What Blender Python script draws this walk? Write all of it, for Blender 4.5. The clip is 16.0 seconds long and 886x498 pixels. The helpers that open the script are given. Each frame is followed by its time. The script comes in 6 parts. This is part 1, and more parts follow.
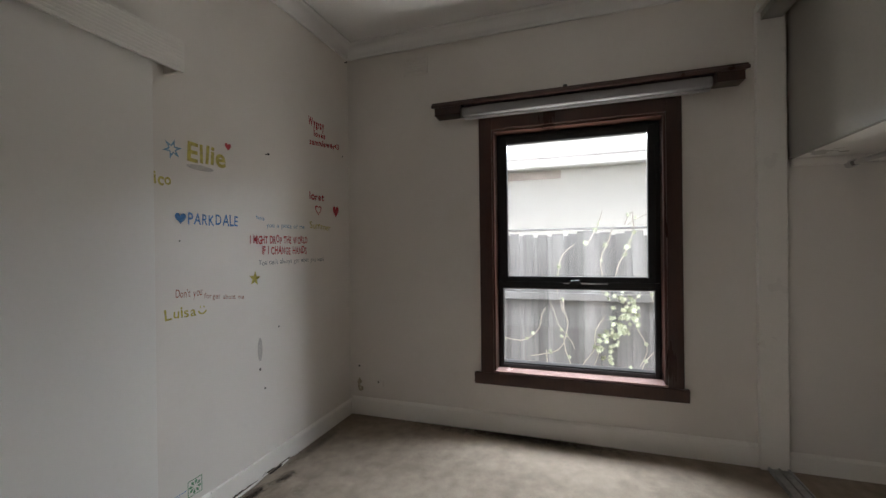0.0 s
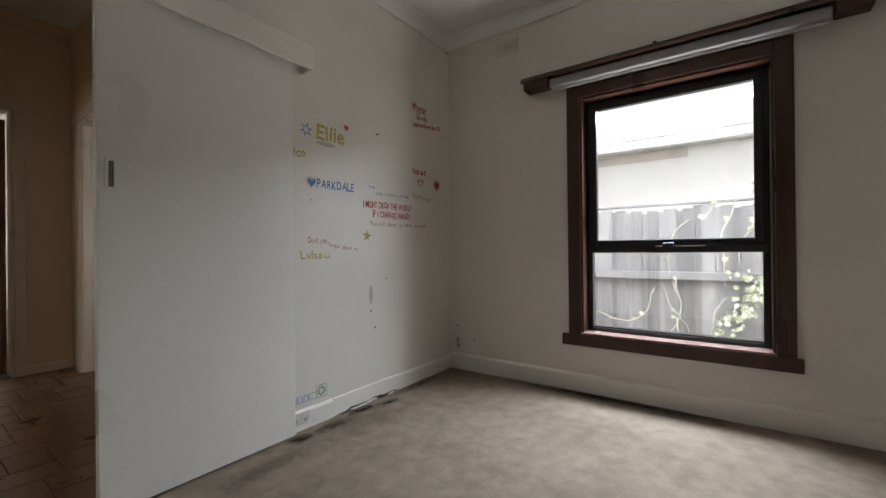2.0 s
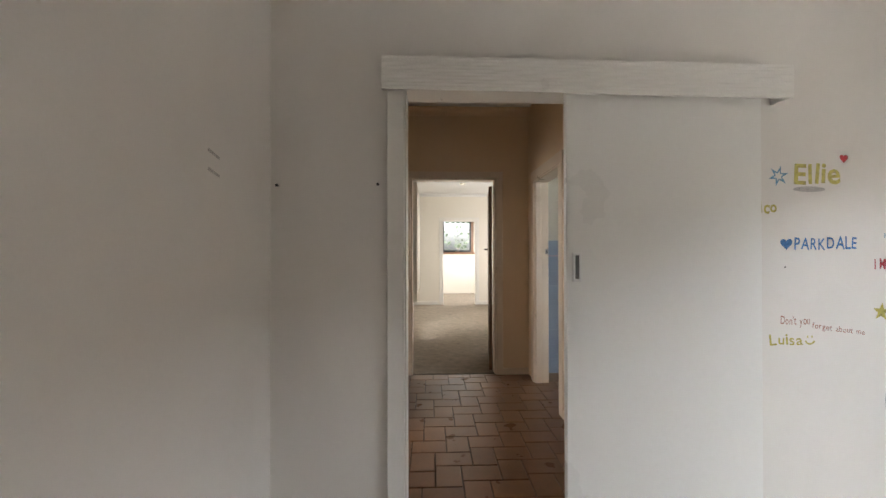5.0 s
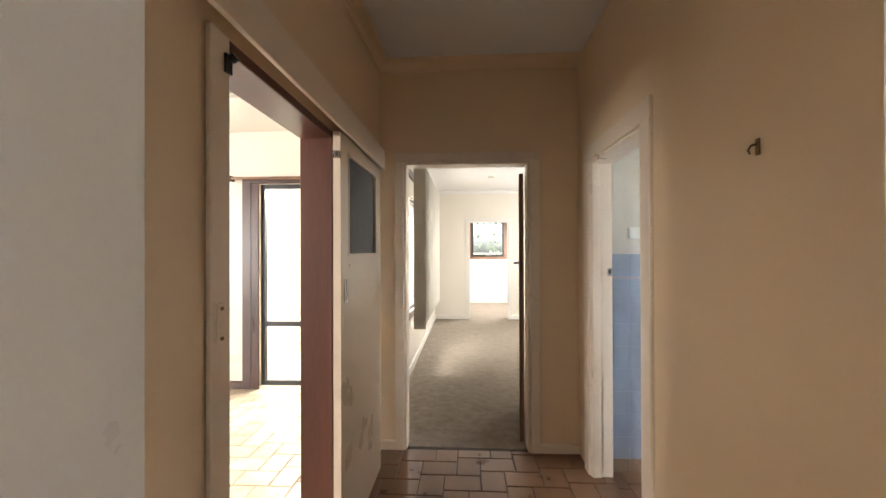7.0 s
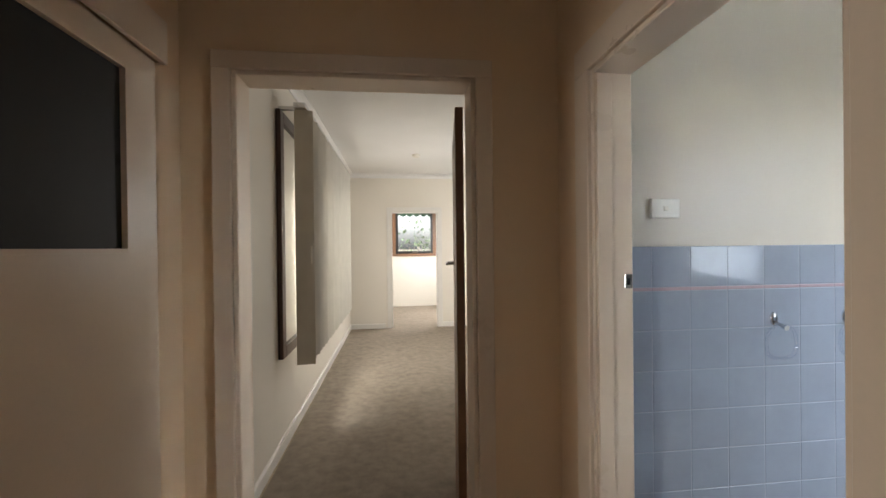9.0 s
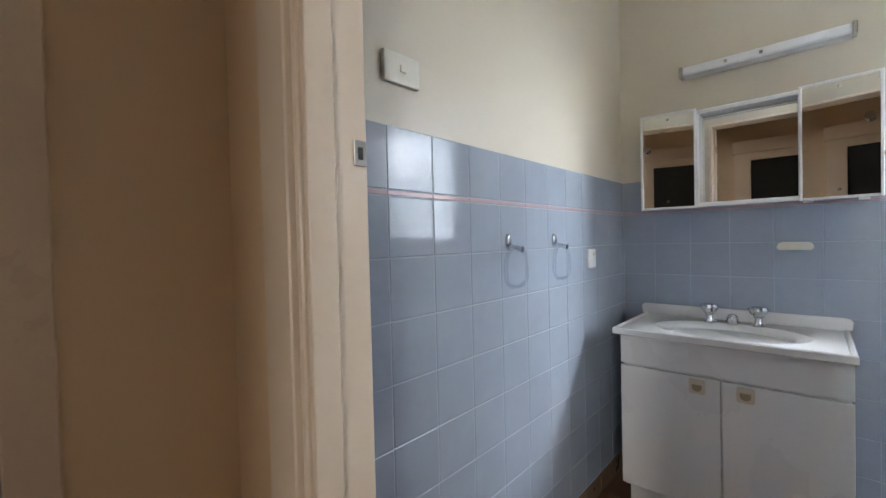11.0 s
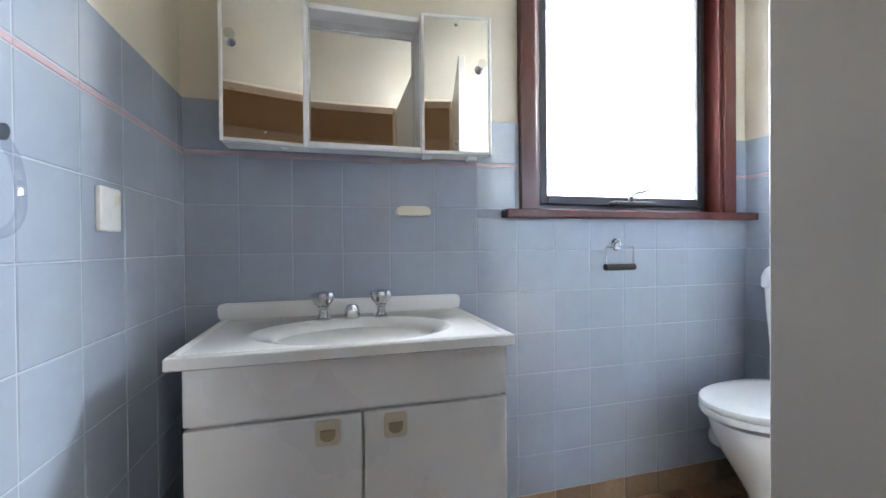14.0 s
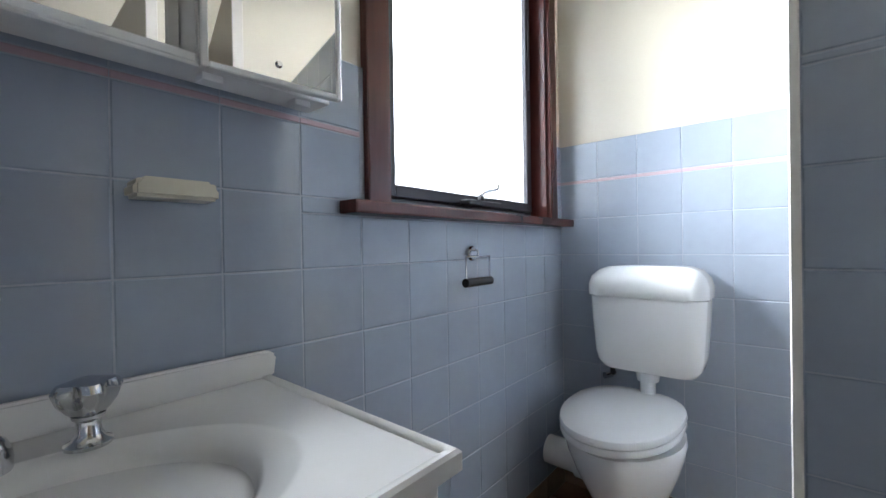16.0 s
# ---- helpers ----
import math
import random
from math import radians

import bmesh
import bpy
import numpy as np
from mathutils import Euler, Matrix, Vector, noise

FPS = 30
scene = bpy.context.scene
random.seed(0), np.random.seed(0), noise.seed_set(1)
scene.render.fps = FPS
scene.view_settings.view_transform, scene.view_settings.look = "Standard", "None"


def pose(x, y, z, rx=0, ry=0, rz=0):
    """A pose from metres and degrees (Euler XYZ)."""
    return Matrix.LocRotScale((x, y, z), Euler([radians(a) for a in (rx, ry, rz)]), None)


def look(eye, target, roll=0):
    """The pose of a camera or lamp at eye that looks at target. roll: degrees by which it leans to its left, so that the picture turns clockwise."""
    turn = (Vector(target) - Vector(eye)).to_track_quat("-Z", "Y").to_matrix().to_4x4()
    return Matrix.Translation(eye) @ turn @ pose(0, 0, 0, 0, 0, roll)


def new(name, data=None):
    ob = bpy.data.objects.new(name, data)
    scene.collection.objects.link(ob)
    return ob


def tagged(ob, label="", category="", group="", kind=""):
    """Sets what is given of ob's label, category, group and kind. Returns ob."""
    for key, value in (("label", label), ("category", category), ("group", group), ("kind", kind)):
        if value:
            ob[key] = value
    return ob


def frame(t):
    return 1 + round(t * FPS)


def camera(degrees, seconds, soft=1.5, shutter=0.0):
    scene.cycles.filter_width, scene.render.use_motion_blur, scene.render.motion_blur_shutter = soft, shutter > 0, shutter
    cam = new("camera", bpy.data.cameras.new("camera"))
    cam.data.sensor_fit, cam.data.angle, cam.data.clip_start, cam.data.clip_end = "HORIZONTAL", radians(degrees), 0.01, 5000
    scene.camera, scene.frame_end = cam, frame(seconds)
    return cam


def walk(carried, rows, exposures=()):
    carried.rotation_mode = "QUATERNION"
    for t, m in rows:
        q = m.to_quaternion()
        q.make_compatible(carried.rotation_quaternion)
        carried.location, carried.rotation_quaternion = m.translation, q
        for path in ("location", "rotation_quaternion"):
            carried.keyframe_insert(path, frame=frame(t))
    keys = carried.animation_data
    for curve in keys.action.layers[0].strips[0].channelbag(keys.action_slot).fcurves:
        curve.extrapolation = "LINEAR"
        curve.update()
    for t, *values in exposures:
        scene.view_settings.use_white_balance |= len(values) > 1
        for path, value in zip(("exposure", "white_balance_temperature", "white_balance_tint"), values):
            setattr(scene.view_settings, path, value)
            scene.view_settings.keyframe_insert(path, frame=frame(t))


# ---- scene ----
cam = camera(94.8, 16.0)
PATH = [
    (0, (-2.615, -1.604, 1.196), (-0.719, -0.966, 1.192), -0.7),
    (0.5, (-2.6, -1.694, 1.108), (-0.78, -0.863, 1.103), -0.8),
    (1, (-2.625, -1.759, 1.014), (-0.888, -0.767, 1.008), -0.8),
    (1.5, (-2.669, -1.807, 0.965), (-0.978, -0.74, 0.967), -0.6),
    (2, (-2.74, -1.907, 0.955), (-1.117, -0.737, 0.96), -0.6),
    (2.5, (-2.791, -1.994, 0.971), (-1.27, -0.696, 0.976), -0.6),
    (3, (-2.845, -2.14, 0.987), (-1.528, -0.635, 1.001), -0.5),
    (3.5, (-2.875, -2.197, 1.044), (-1.843, -0.484, 1.055), -0.4),
    (4, (-2.877, -2.137, 1.115), (-2.216, -0.249, 1.127), -0.3),
    (4.5, (-2.864, -1.931, 1.232), (-2.525, 0.04, 1.244), -0.2),
    (5, (-2.826, -1.663, 1.309), (-2.763, 0.336, 1.32), -0.1),
    (5.2, (-2.798, -1.531, 1.334), (-2.796, 0.469, 1.345), -0.2),
    (7.3, (-2.566, -0.071, 1.452), (-2.683, 1.925, 1.46), -0.2),
    (7.5, (-2.57, 0.08, 1.457), (-2.684, 2.077, 1.461), -0.3),
    (8, (-2.555, 0.425, 1.453), (-2.661, 2.422, 1.462), -0.3),
    (8.2, (-2.539, 0.572, 1.447), (-2.633, 2.57, 1.456), -0.2),
    (10.3, (-2.221, 1.564, 1.307), (-1.111, 3.227, 1.259), -1.6),
    (10.5, (-2.192, 1.612, 1.268), (-0.973, 3.197, 1.228), -1.6),
    (11, (-2.114, 1.743, 1.142), (-0.64, 3.095, 1.104), -1.4),
    (11.5, (-2.025, 1.827, 1.08), (-0.339, 2.902, 1.042), -1.1),
    (12, (-1.918, 1.892, 1.065), (-0.036, 2.568, 1.022), -0.9),
    (12.5, (-1.78, 1.939, 1.014), (0.194, 2.258, 0.975), -0.7),
    (13, (-1.612, 1.98, 0.997), (0.388, 1.974, 0.966), -0.5),
    (13.5, (-1.468, 2.026, 1.001), (0.514, 1.76, 0.968), -0.5),
    (14, (-1.272, 2.065, 0.975), (0.656, 1.535, 0.96), -0.5),
    (14.5, (-1.095, 2.061, 0.965), (0.76, 1.314, 0.962), -0.7),
    (15, (-0.926, 2.06, 0.96), (0.808, 1.063, 0.96), -0.7),
    (15.5, (-0.794, 2.06, 0.971), (0.777, 0.822, 0.967), -0.8),
    (16, (-0.679, 2.013, 0.996), (0.622, 0.494, 0.986), -0.9),
]
EXPOSURES = [(0.0, 0.32), (2.0, 0.5), (3.5, 0.58), (4.2, 1.0), (5.0, 1.5), (5.6, 1.75), (7.3, 2.05), (8.2, 1.35), (10.3, 1.25), (11.5, 1.72), (12.5, 1.95), (13.5, 1.85), (14.5, 1.55), (16.0, 0.85)]
walk(cam, [(t, look(eye, target, roll)) for t, eye, target, roll in PATH], EXPOSURES)

# ---- world, sun and large lights ----
world = bpy.data.worlds.new("world")
scene.world = world
world.use_nodes = True
wn = world.node_tree
sky = wn.nodes.new("ShaderNodeTexSky")
sky.sky_type = "NISHITA"
sky.sun_disc = False
sky.sun_elevation, sky.sun_rotation = radians(63), radians(233)
sky.air_density, sky.dust_density = 1.0, 4.0
wn.nodes["Background"].inputs["Strength"].default_value = 0.15
pale = wn.nodes.new("ShaderNodeHueSaturation")
pale.inputs["Saturation"].default_value = 0.25
pale.inputs["Value"].default_value = 2.0
wn.links.new(sky.outputs[0], pale.inputs["Color"])
wn.links.new(pale.outputs[0], wn.nodes["Background"].inputs["Color"])


def lamp(name, kind, m, power, colour=(1, 1, 1), size=1.0, size_y=1.0):
    data = bpy.data.lights.new(name, kind)
    data.energy, data.color = power, colour
    if kind == "AREA":
        data.shape, data.size, data.size_y = "RECTANGLE", size, size_y
    ob = new(name, data)
    ob.matrix_world = m
    return ob


sun = lamp("sun", "SUN", look((0, 0, 20), (8, 6, 0)), 1.8, (1.0, 0.98, 0.95))
sun.data.angle = radians(35)
lamp("sky_light_bedroom", "AREA", look((0.85, -1.57, 2.46), (-1.9, -1.2, 0.9)), 300, (0.83, 0.90, 1.0), 2.6, 0.9)
# Added fill standing in for ground bounce; no lamp stands in the yard.
lamp("bounce_fill_bedroom", "AREA", look((0.75, -1.57, -0.12), (-1.6, -1.3, 1.9)), 85, (1.0, 0.98, 0.95), 2.6, 0.7)
bath_sky = lamp("sky_light_bathroom", "AREA", look((0.235, 0.905, 1.604), (-1, 0.86, 1.60)), 2.5, (0.86, 0.93, 1.0), 0.9, 1.05)
bath_sky.data.spread = radians(130)
bath_deep = lamp("sky_light_bathroom_straight", "AREA", look((0.245, 0.905, 1.604), (-1, 0.82, 1.25)), 40, (0.86, 0.93, 1.0), 0.9, 1.05)
bath_deep.data.spread = radians(75)
lamp("sky_light_far_room", "AREA", look((-3.36, 5.6, 1.4), (-2, 5.6, 1.0)), 19, (1, 1, 1), 2.1, 1.3)
lamp("sky_light_far_east", "AREA", look((-0.1, 6.3, 1.6), (-3, 6.8, 0.3)), 24, (1, 0.99, 0.97), 2.0, 1.2)
# Added fill hung inside the end room, away from its window.
lamp("fill_light_end_room", "AREA", look((-1.2, 9.7, 1.6), (-3.5, 9.7, 0.8)), 32, (1, 1, 1), 1.6, 1.2)
lamp("sky_light_pier", "AREA", look((-4.2, 4.7, 2.6), (-4.4, 2.4, 0.2)), 150, (1, 0.99, 0.97), 0.95, 1.2)
lamp("sky_light_living_north", "AREA", look((-8.65, 6.93, 1.2), (-8.65, 4.5, 1.2)), 210, (1, 1, 1), 2.5, 2.5)
# Added unseen fill before the solid south wall, brightening the living room.
lamp("fill_light_living_south", "AREA", look((-9.0, -2.8, 1.3), (-6.5, 3.0, 0.4)), 220, (1, 0.98, 0.95), 4.0, 2.2)

# ---- small helpers ----
PLACE = {}


def bx(x0, y0, z0, x1, y1, z1, bevel=0.0, bm=None, seg=1):
    """A box, as a new bmesh or added to one."""
    own = bmesh.new()
    bmesh.ops.create_cube(own, size=1)
    for v in own.verts:
        v.co = Vector(((x0 + x1) / 2 + v.co.x * (x1 - x0), (y0 + y1) / 2 + v.co.y * (y1 - y0), (z0 + z1) / 2 + v.co.z * (z1 - z0)))
    if bevel:
        bmesh.ops.bevel(own, geom=list(own.edges), offset=bevel, segments=seg, affect="EDGES", profile=0.6)
    bmesh.ops.recalc_face_normals(own, faces=list(own.faces))
    return merge(bm, own)


def merge(bm, own):
    if bm is None:
        return own
    me = bpy.data.meshes.new("tmp")
    own.to_mesh(me)
    own.free()
    bm.from_mesh(me)
    bpy.data.meshes.remove(me)
    return bm


def move(bm, m):
    bmesh.ops.transform(bm, matrix=m, verts=list(bm.verts))
    return bm


def cyl(p, q, r, r2=None, seg=16, bm=None):
    """A closed round bar from p to q."""
    p, q = Vector(p), Vector(q)
    own = bmesh.new()
    bmesh.ops.create_cone(own, cap_ends=True, segments=seg, radius1=r, radius2=r if r2 is None else r2, depth=(q - p).length)
    m = Matrix.Translation((p + q) / 2) @ (q - p).to_track_quat("Z", "Y").to_matrix().to_4x4()
    bmesh.ops.transform(own, matrix=m, verts=list(own.verts))
    return merge(bm, own)


def tube(points, r, seg=10, bm=None, closed=False):
    """A round bar bent along points."""
    pts = [Vector(p) for p in points]
    n = len(pts)
    own = bmesh.new()
    rings = []
    up = None
    for i, p in enumerate(pts):
        a = pts[i - 1] if (i or closed) else p
        b = pts[(i + 1) % n] if (i < n - 1 or closed) else p
        d = (b - a).normalized()
        if up is None:
            up = d.orthogonal().normalized()
        up = (up - d * up.dot(d)).normalized()
        side = d.cross(up)
        rr = r[i] if isinstance(r, (list, tuple)) else r
        rings.append([own.verts.new(p + (up * math.cos(2 * math.pi * k / seg) + side * math.sin(2 * math.pi * k / seg)) * rr) for k in range(seg)])
    for i in range(n if closed else n - 1):
        r0, r1 = rings[i], rings[(i + 1) % n]
        for k in range(seg):
            own.faces.new((r0[k], r0[(k + 1) % seg], r1[(k + 1) % seg], r1[k]))
    if not closed:
        own.faces.new(rings[0][::-1])
        own.faces.new(rings[-1])
    bmesh.ops.recalc_face_normals(own, faces=list(own.faces))
    return merge(bm, own)


def loft(rings, bm=None, cap=True):
    """Skins over a row of rings with the same number of points."""
    own = bmesh.new()
    vs = [[own.verts.new(p) for p in ring] for ring in rings]
    n = len(vs[0])
    for a, b in zip(vs, vs[1:]):
        for k in range(n):
            own.faces.new((a[k], a[(k + 1) % n], b[(k + 1) % n], b[k]))
    if cap:
        own.faces.new(vs[0][::-1])
        own.faces.new(vs[-1])
    bmesh.ops.recalc_face_normals(own, faces=list(own.faces))
    return merge(bm, own)


def prism(outline, depth_from, depth_to, axis="y", bm=None):
    """An outline in two axes, drawn out along the third."""
    def at(u, v, w):
        return {"x": (w, u, v), "y": (u, w, v), "z": (u, v, w)}[axis]
    return loft([[at(u, v, depth_from) for u, v in outline], [at(u, v, depth_to) for u, v in outline]], bm)


def part(name, bm, material, parent=None, label="", smooth=False, kind="", category="", group=""):
    """Links a bmesh in world metres as one mesh object with its origin at the middle of its foot."""
    lo = Vector([min(v.co[i] for v in bm.verts) for i in range(3)])
    hi = Vector([max(v.co[i] for v in bm.verts) for i in range(3)])
    c = Vector(((lo.x + hi.x) / 2, (lo.y + hi.y) / 2, lo.z))
    bmesh.ops.translate(bm, vec=-c, verts=list(bm.verts))
    me = bpy.data.meshes.new(name)
    bm.to_mesh(me)
    bm.free()
    if smooth:
        me.polygons.foreach_set("use_smooth", [True] * len(me.polygons))
        me.set_sharp_from_angle(angle=radians(40))
    me.materials.append(material)
    ob = new(name, me)
    PLACE[ob.name] = c
    ob.location = c - (PLACE[parent.name] if parent else Vector())
    ob.parent = parent
    if material.name in ("clear_glass", "frosted_glass"):
        ob.visible_shadow = False
    return tagged(ob, label, category, group, kind)


def thing(name, x, y, z, label, category, group=""):
    ob = new(name)
    ob.empty_display_size = 0.1
    ob.location = (x, y, z)
    PLACE[ob.name] = Vector((x, y, z))
    return tagged(ob, label, category, group)


def pierced(axis, t0, t1, b0, b1, z0, z1, holes=(), bm=None):
    """A wall whose thickness runs t0..t1 along axis, length b0..b1, with openings (b0, b1, z0, z1) through it."""
    bs = sorted({b0, b1, *[h[0] for h in holes], *[h[1] for h in holes]})
    for a, b in zip(bs, bs[1:]):
        mid = (a + b) / 2
        spans = sorted((h[2], h[3]) for h in holes if h[0] < mid < h[1])
        z = z0
        for s0, s1 in spans + [(z1, z1)]:
            if s0 - z > 1e-4:
                bm = bx(t0, a, z, t1, b, s0, bm=bm) if axis == "x" else bx(a, t0, z, b, t1, s0, bm=bm)
            z = s1
    bmesh.ops.remove_doubles(bm, verts=list(bm.verts), dist=1e-5)
    return bm


def plane_frame(axis, t0, t1, b0, b1, z0, z1, w, bm=None, bottom=True, bevel=0.0):
    """A rectangular frame, outer size b0..b1 by z0..z1, its members w wide."""
    def one(p0, q0, p1, q1):
        nonlocal bm
        bm = bx(t0, p0, q0, t1, p1, q1, bevel, bm) if axis == "x" else bx(p0, t0, q0, p1, t1, q1, bevel, bm)
    one(b0, z0, b0 + w, z1)
    one(b1 - w, z0, b1, z1)
    one(b0 + w, z1 - w, b1 - w, z1)
    if bottom:
        one(b0 + w, z0, b1 - w, z0 + w)
    return bm


# ---- materials ----
def mat(name, colour, rough=0.5, metal=0.0, var=0.08, scale=3.0, fine=60.0, bump=0.1, dirt=None, dirt_scale=1.5, dirt_amount=0.3, spec=0.5, coat=0.0, random_value=0.0, stretch=(1, 1, 1), bump_dist=0.002):
    m = bpy.data.materials.new(name)
    m.use_nodes = True
    nt = m.node_tree
    n, l = nt.nodes, nt.links
    b = n["Principled BSDF"]
    b.inputs["Roughness"].default_value = rough
    b.inputs["Metallic"].default_value = metal
    b.inputs["Specular IOR Level"].default_value = spec
    b.inputs["Coat Weight"].default_value = coat
    tc = n.new("ShaderNodeTexCoord")
    geo = n.new("ShaderNodeNewGeometry")
    mp = n.new("ShaderNodeMapping")
    mp.inputs["Scale"].default_value = stretch
    l.new(geo.outputs["Position"], mp.inputs["Vector"])
    big = n.new("ShaderNodeTexNoise")
    big.inputs["Scale"].default_value, big.inputs["Detail"].default_value = scale, 5
    small = n.new("ShaderNodeTexNoise")
    small.inputs["Scale"].default_value, small.inputs["Detail"].default_value = fine, 3
    l.new(mp.outputs[0], big.inputs["Vector"])
    l.new(mp.outputs[0], small.inputs["Vector"])
    add = n.new("ShaderNodeMath")
    add.operation = "MULTIPLY_ADD"
    l.new(small.outputs["Fac"], add.inputs[0])
    add.inputs[1].default_value = 0.4
    l.new(big.outputs["Fac"], add.inputs[2])
    rng = n.new("ShaderNodeMapRange")
    rng.inputs["From Min"].default_value, rng.inputs["From Max"].default_value = 0.45, 0.95
    rng.inputs["To Min"].default_value, rng.inputs["To Max"].default_value = 1 - var, 1 + var
    l.new(add.outputs[0], rng.inputs["Value"])
    value = rng.outputs[0]
    if random_value:
        info = n.new("ShaderNodeObjectInfo")
        rr = n.new("ShaderNodeMapRange")
        rr.inputs["To Min"].default_value, rr.inputs["To Max"].default_value = 1 - random_value, 1 + random_value
        l.new(info.outputs["Random"], rr.inputs["Value"])
        mu = n.new("ShaderNodeMath")
        mu.operation = "MULTIPLY"
        l.new(value, mu.inputs[0])
        l.new(rr.outputs[0], mu.inputs[1])
        value = mu.outputs[0]
    hsv = n.new("ShaderNodeHueSaturation")
    hsv.inputs["Color"].default_value = (*colour, 1)
    l.new(value, hsv.inputs["Value"])
    out = hsv.outputs[0]
    if dirt:
        dn = n.new("ShaderNodeTexNoise")
        dn.inputs["Scale"].default_value, dn.inputs["Detail"].default_value, dn.inputs["Roughness"].default_value = dirt_scale, 6, 0.6
        l.new(geo.outputs["Position"], dn.inputs["Vector"])
        dr = n.new("ShaderNodeMapRange")
        dr.inputs["From Min"].default_value, dr.inputs["From Max"].default_value = 0.5, 0.75
        dr.inputs["To Max"].default_value = dirt_amount
        l.new(dn.outputs["Fac"], dr.inputs["Value"])
        mix = n.new("ShaderNodeMix")
        mix.data_type = "RGBA"
        l.new(dr.outputs[0], mix.inputs["Factor"])
        l.new(out, mix.inputs["A"])
        mix.inputs["B"].default_value = (*dirt, 1)
        out = mix.outputs["Result"]
    l.new(out, b.inputs["Base Color"])
    rgh = n.new("ShaderNodeMapRange")
    rgh.inputs["To Min"].default_value, rgh.inputs["To Max"].default_value = max(0.02, rough - 0.08), min(1, rough + 0.08)
    l.new(big.outputs["Fac"], rgh.inputs["Value"])
    l.new(rgh.outputs[0], b.inputs["Roughness"])
    if bump:
        bp = n.new("ShaderNodeBump")
        bp.inputs["Strength"].default_value, bp.inputs["Distance"].default_value = bump, bump_dist
        l.new(add.outputs[0], bp.inputs["Height"])
        l.new(bp.outputs[0], b.inputs["Normal"])
    return m


PAINT = mat("bedroom_wall_paint", (0.715, 0.675, 0.625), 0.45, var=0.03, scale=1.2, fine=180, bump=0.15, dirt=(0.52, 0.47, 0.40), dirt_amount=0.25)
HALL = mat("hall_wall_paint", (0.78, 0.595, 0.40), 0.4, var=0.03, scale=1.0, fine=180, bump=0.12)
CREAM = mat("cream_wall_paint", (0.77, 0.72, 0.635), 0.4, var=0.02, scale=1.0, fine=150, bump=0.1)
BATHCREAM = mat("bathroom_cream_paint", (0.62, 0.565, 0.465), 0.4, var=0.03, scale=1.2, fine=150, bump=0.1)
CEIL = mat("ceiling_paint", (0.78, 0.77, 0.75), 0.7, var=0.03, scale=1.5, fine=120, bump=0.1)
TRIM = mat("white_trim_paint", (0.76, 0.73, 0.68), 0.3, var=0.03, scale=4, fine=90, bump=0.12)
LEAF = mat("door_paint", (0.76, 0.74, 0.70), 0.3, var=0.02, scale=2, fine=50, bump=0.08)
CARPET = mat("carpet", (0.285, 0.235, 0.185), 0.95, var=0.2, scale=13, fine=150, bump=1.0, dirt=(0.16, 0.127, 0.098), dirt_scale=4.5, dirt_amount=0.5, spec=0.1, bump_dist=0.004)
DARKWOOD = mat("dark_stained_wood", (0.056, 0.024, 0.017), 0.3, var=0.35, scale=6, fine=90, bump=0.15, stretch=(1, 1, 0.12))
BLACKMETAL = mat("black_aluminium", (0.012, 0.012, 0.013), 0.35, 0.0, var=0.1, bump=0.05)
TERRA = mat("terracotta_tile", (0.215, 0.112, 0.06), 0.3, var=0.2, scale=7, fine=80, bump=0.2, random_value=0.14)
GROUT = mat("dark_grout", (0.065, 0.045, 0.032), 0.9, var=0.2, bump=0.3)
BLUETILE = mat("blue_wall_tile", (0.322, 0.365, 0.436), 0.11, var=0.05, scale=5, fine=30, bump=0.12, random_value=0.02, bump_dist=0.004)
BLUEGROUT = mat("pale_grout", (0.375, 0.405, 0.47), 0.8, var=0.08, bump=0.2)
PINK = mat("pink_tile_strip", (0.50, 0.37, 0.39), 0.2, var=0.08, bump=0.05)
PORCELAIN = mat("white_porcelain", (0.80, 0.81, 0.82), 0.08, var=0.01, bump=0.0)
ACRYLIC = mat("white_vanity_top", (0.80, 0.79, 0.77), 0.12, var=0.02, bump=0.0)
CABINET = mat("white_cabinet_face", (0.77, 0.76, 0.74), 0.28, var=0.02, scale=3, bump=0.05)
CHROME = mat("chrome", (0.62, 0.62, 0.63), 0.12, 1.0, var=0.05, bump=0.0)
PLASTIC = mat("ivory_plastic", (0.72, 0.68, 0.58), 0.35, var=0.04, bump=0.05)
FENCEWOOD = mat("weathered_fence_wood", (0.175, 0.173, 0.178), 0.9, var=0.35, scale=8, fine=90, bump=0.5, stretch=(1, 1, 0.08), random_value=0.25)
GROUND = mat("garden_ground", (0.16, 0.14, 0.10), 0.95, var=0.3, scale=4, fine=60, bump=0.8)


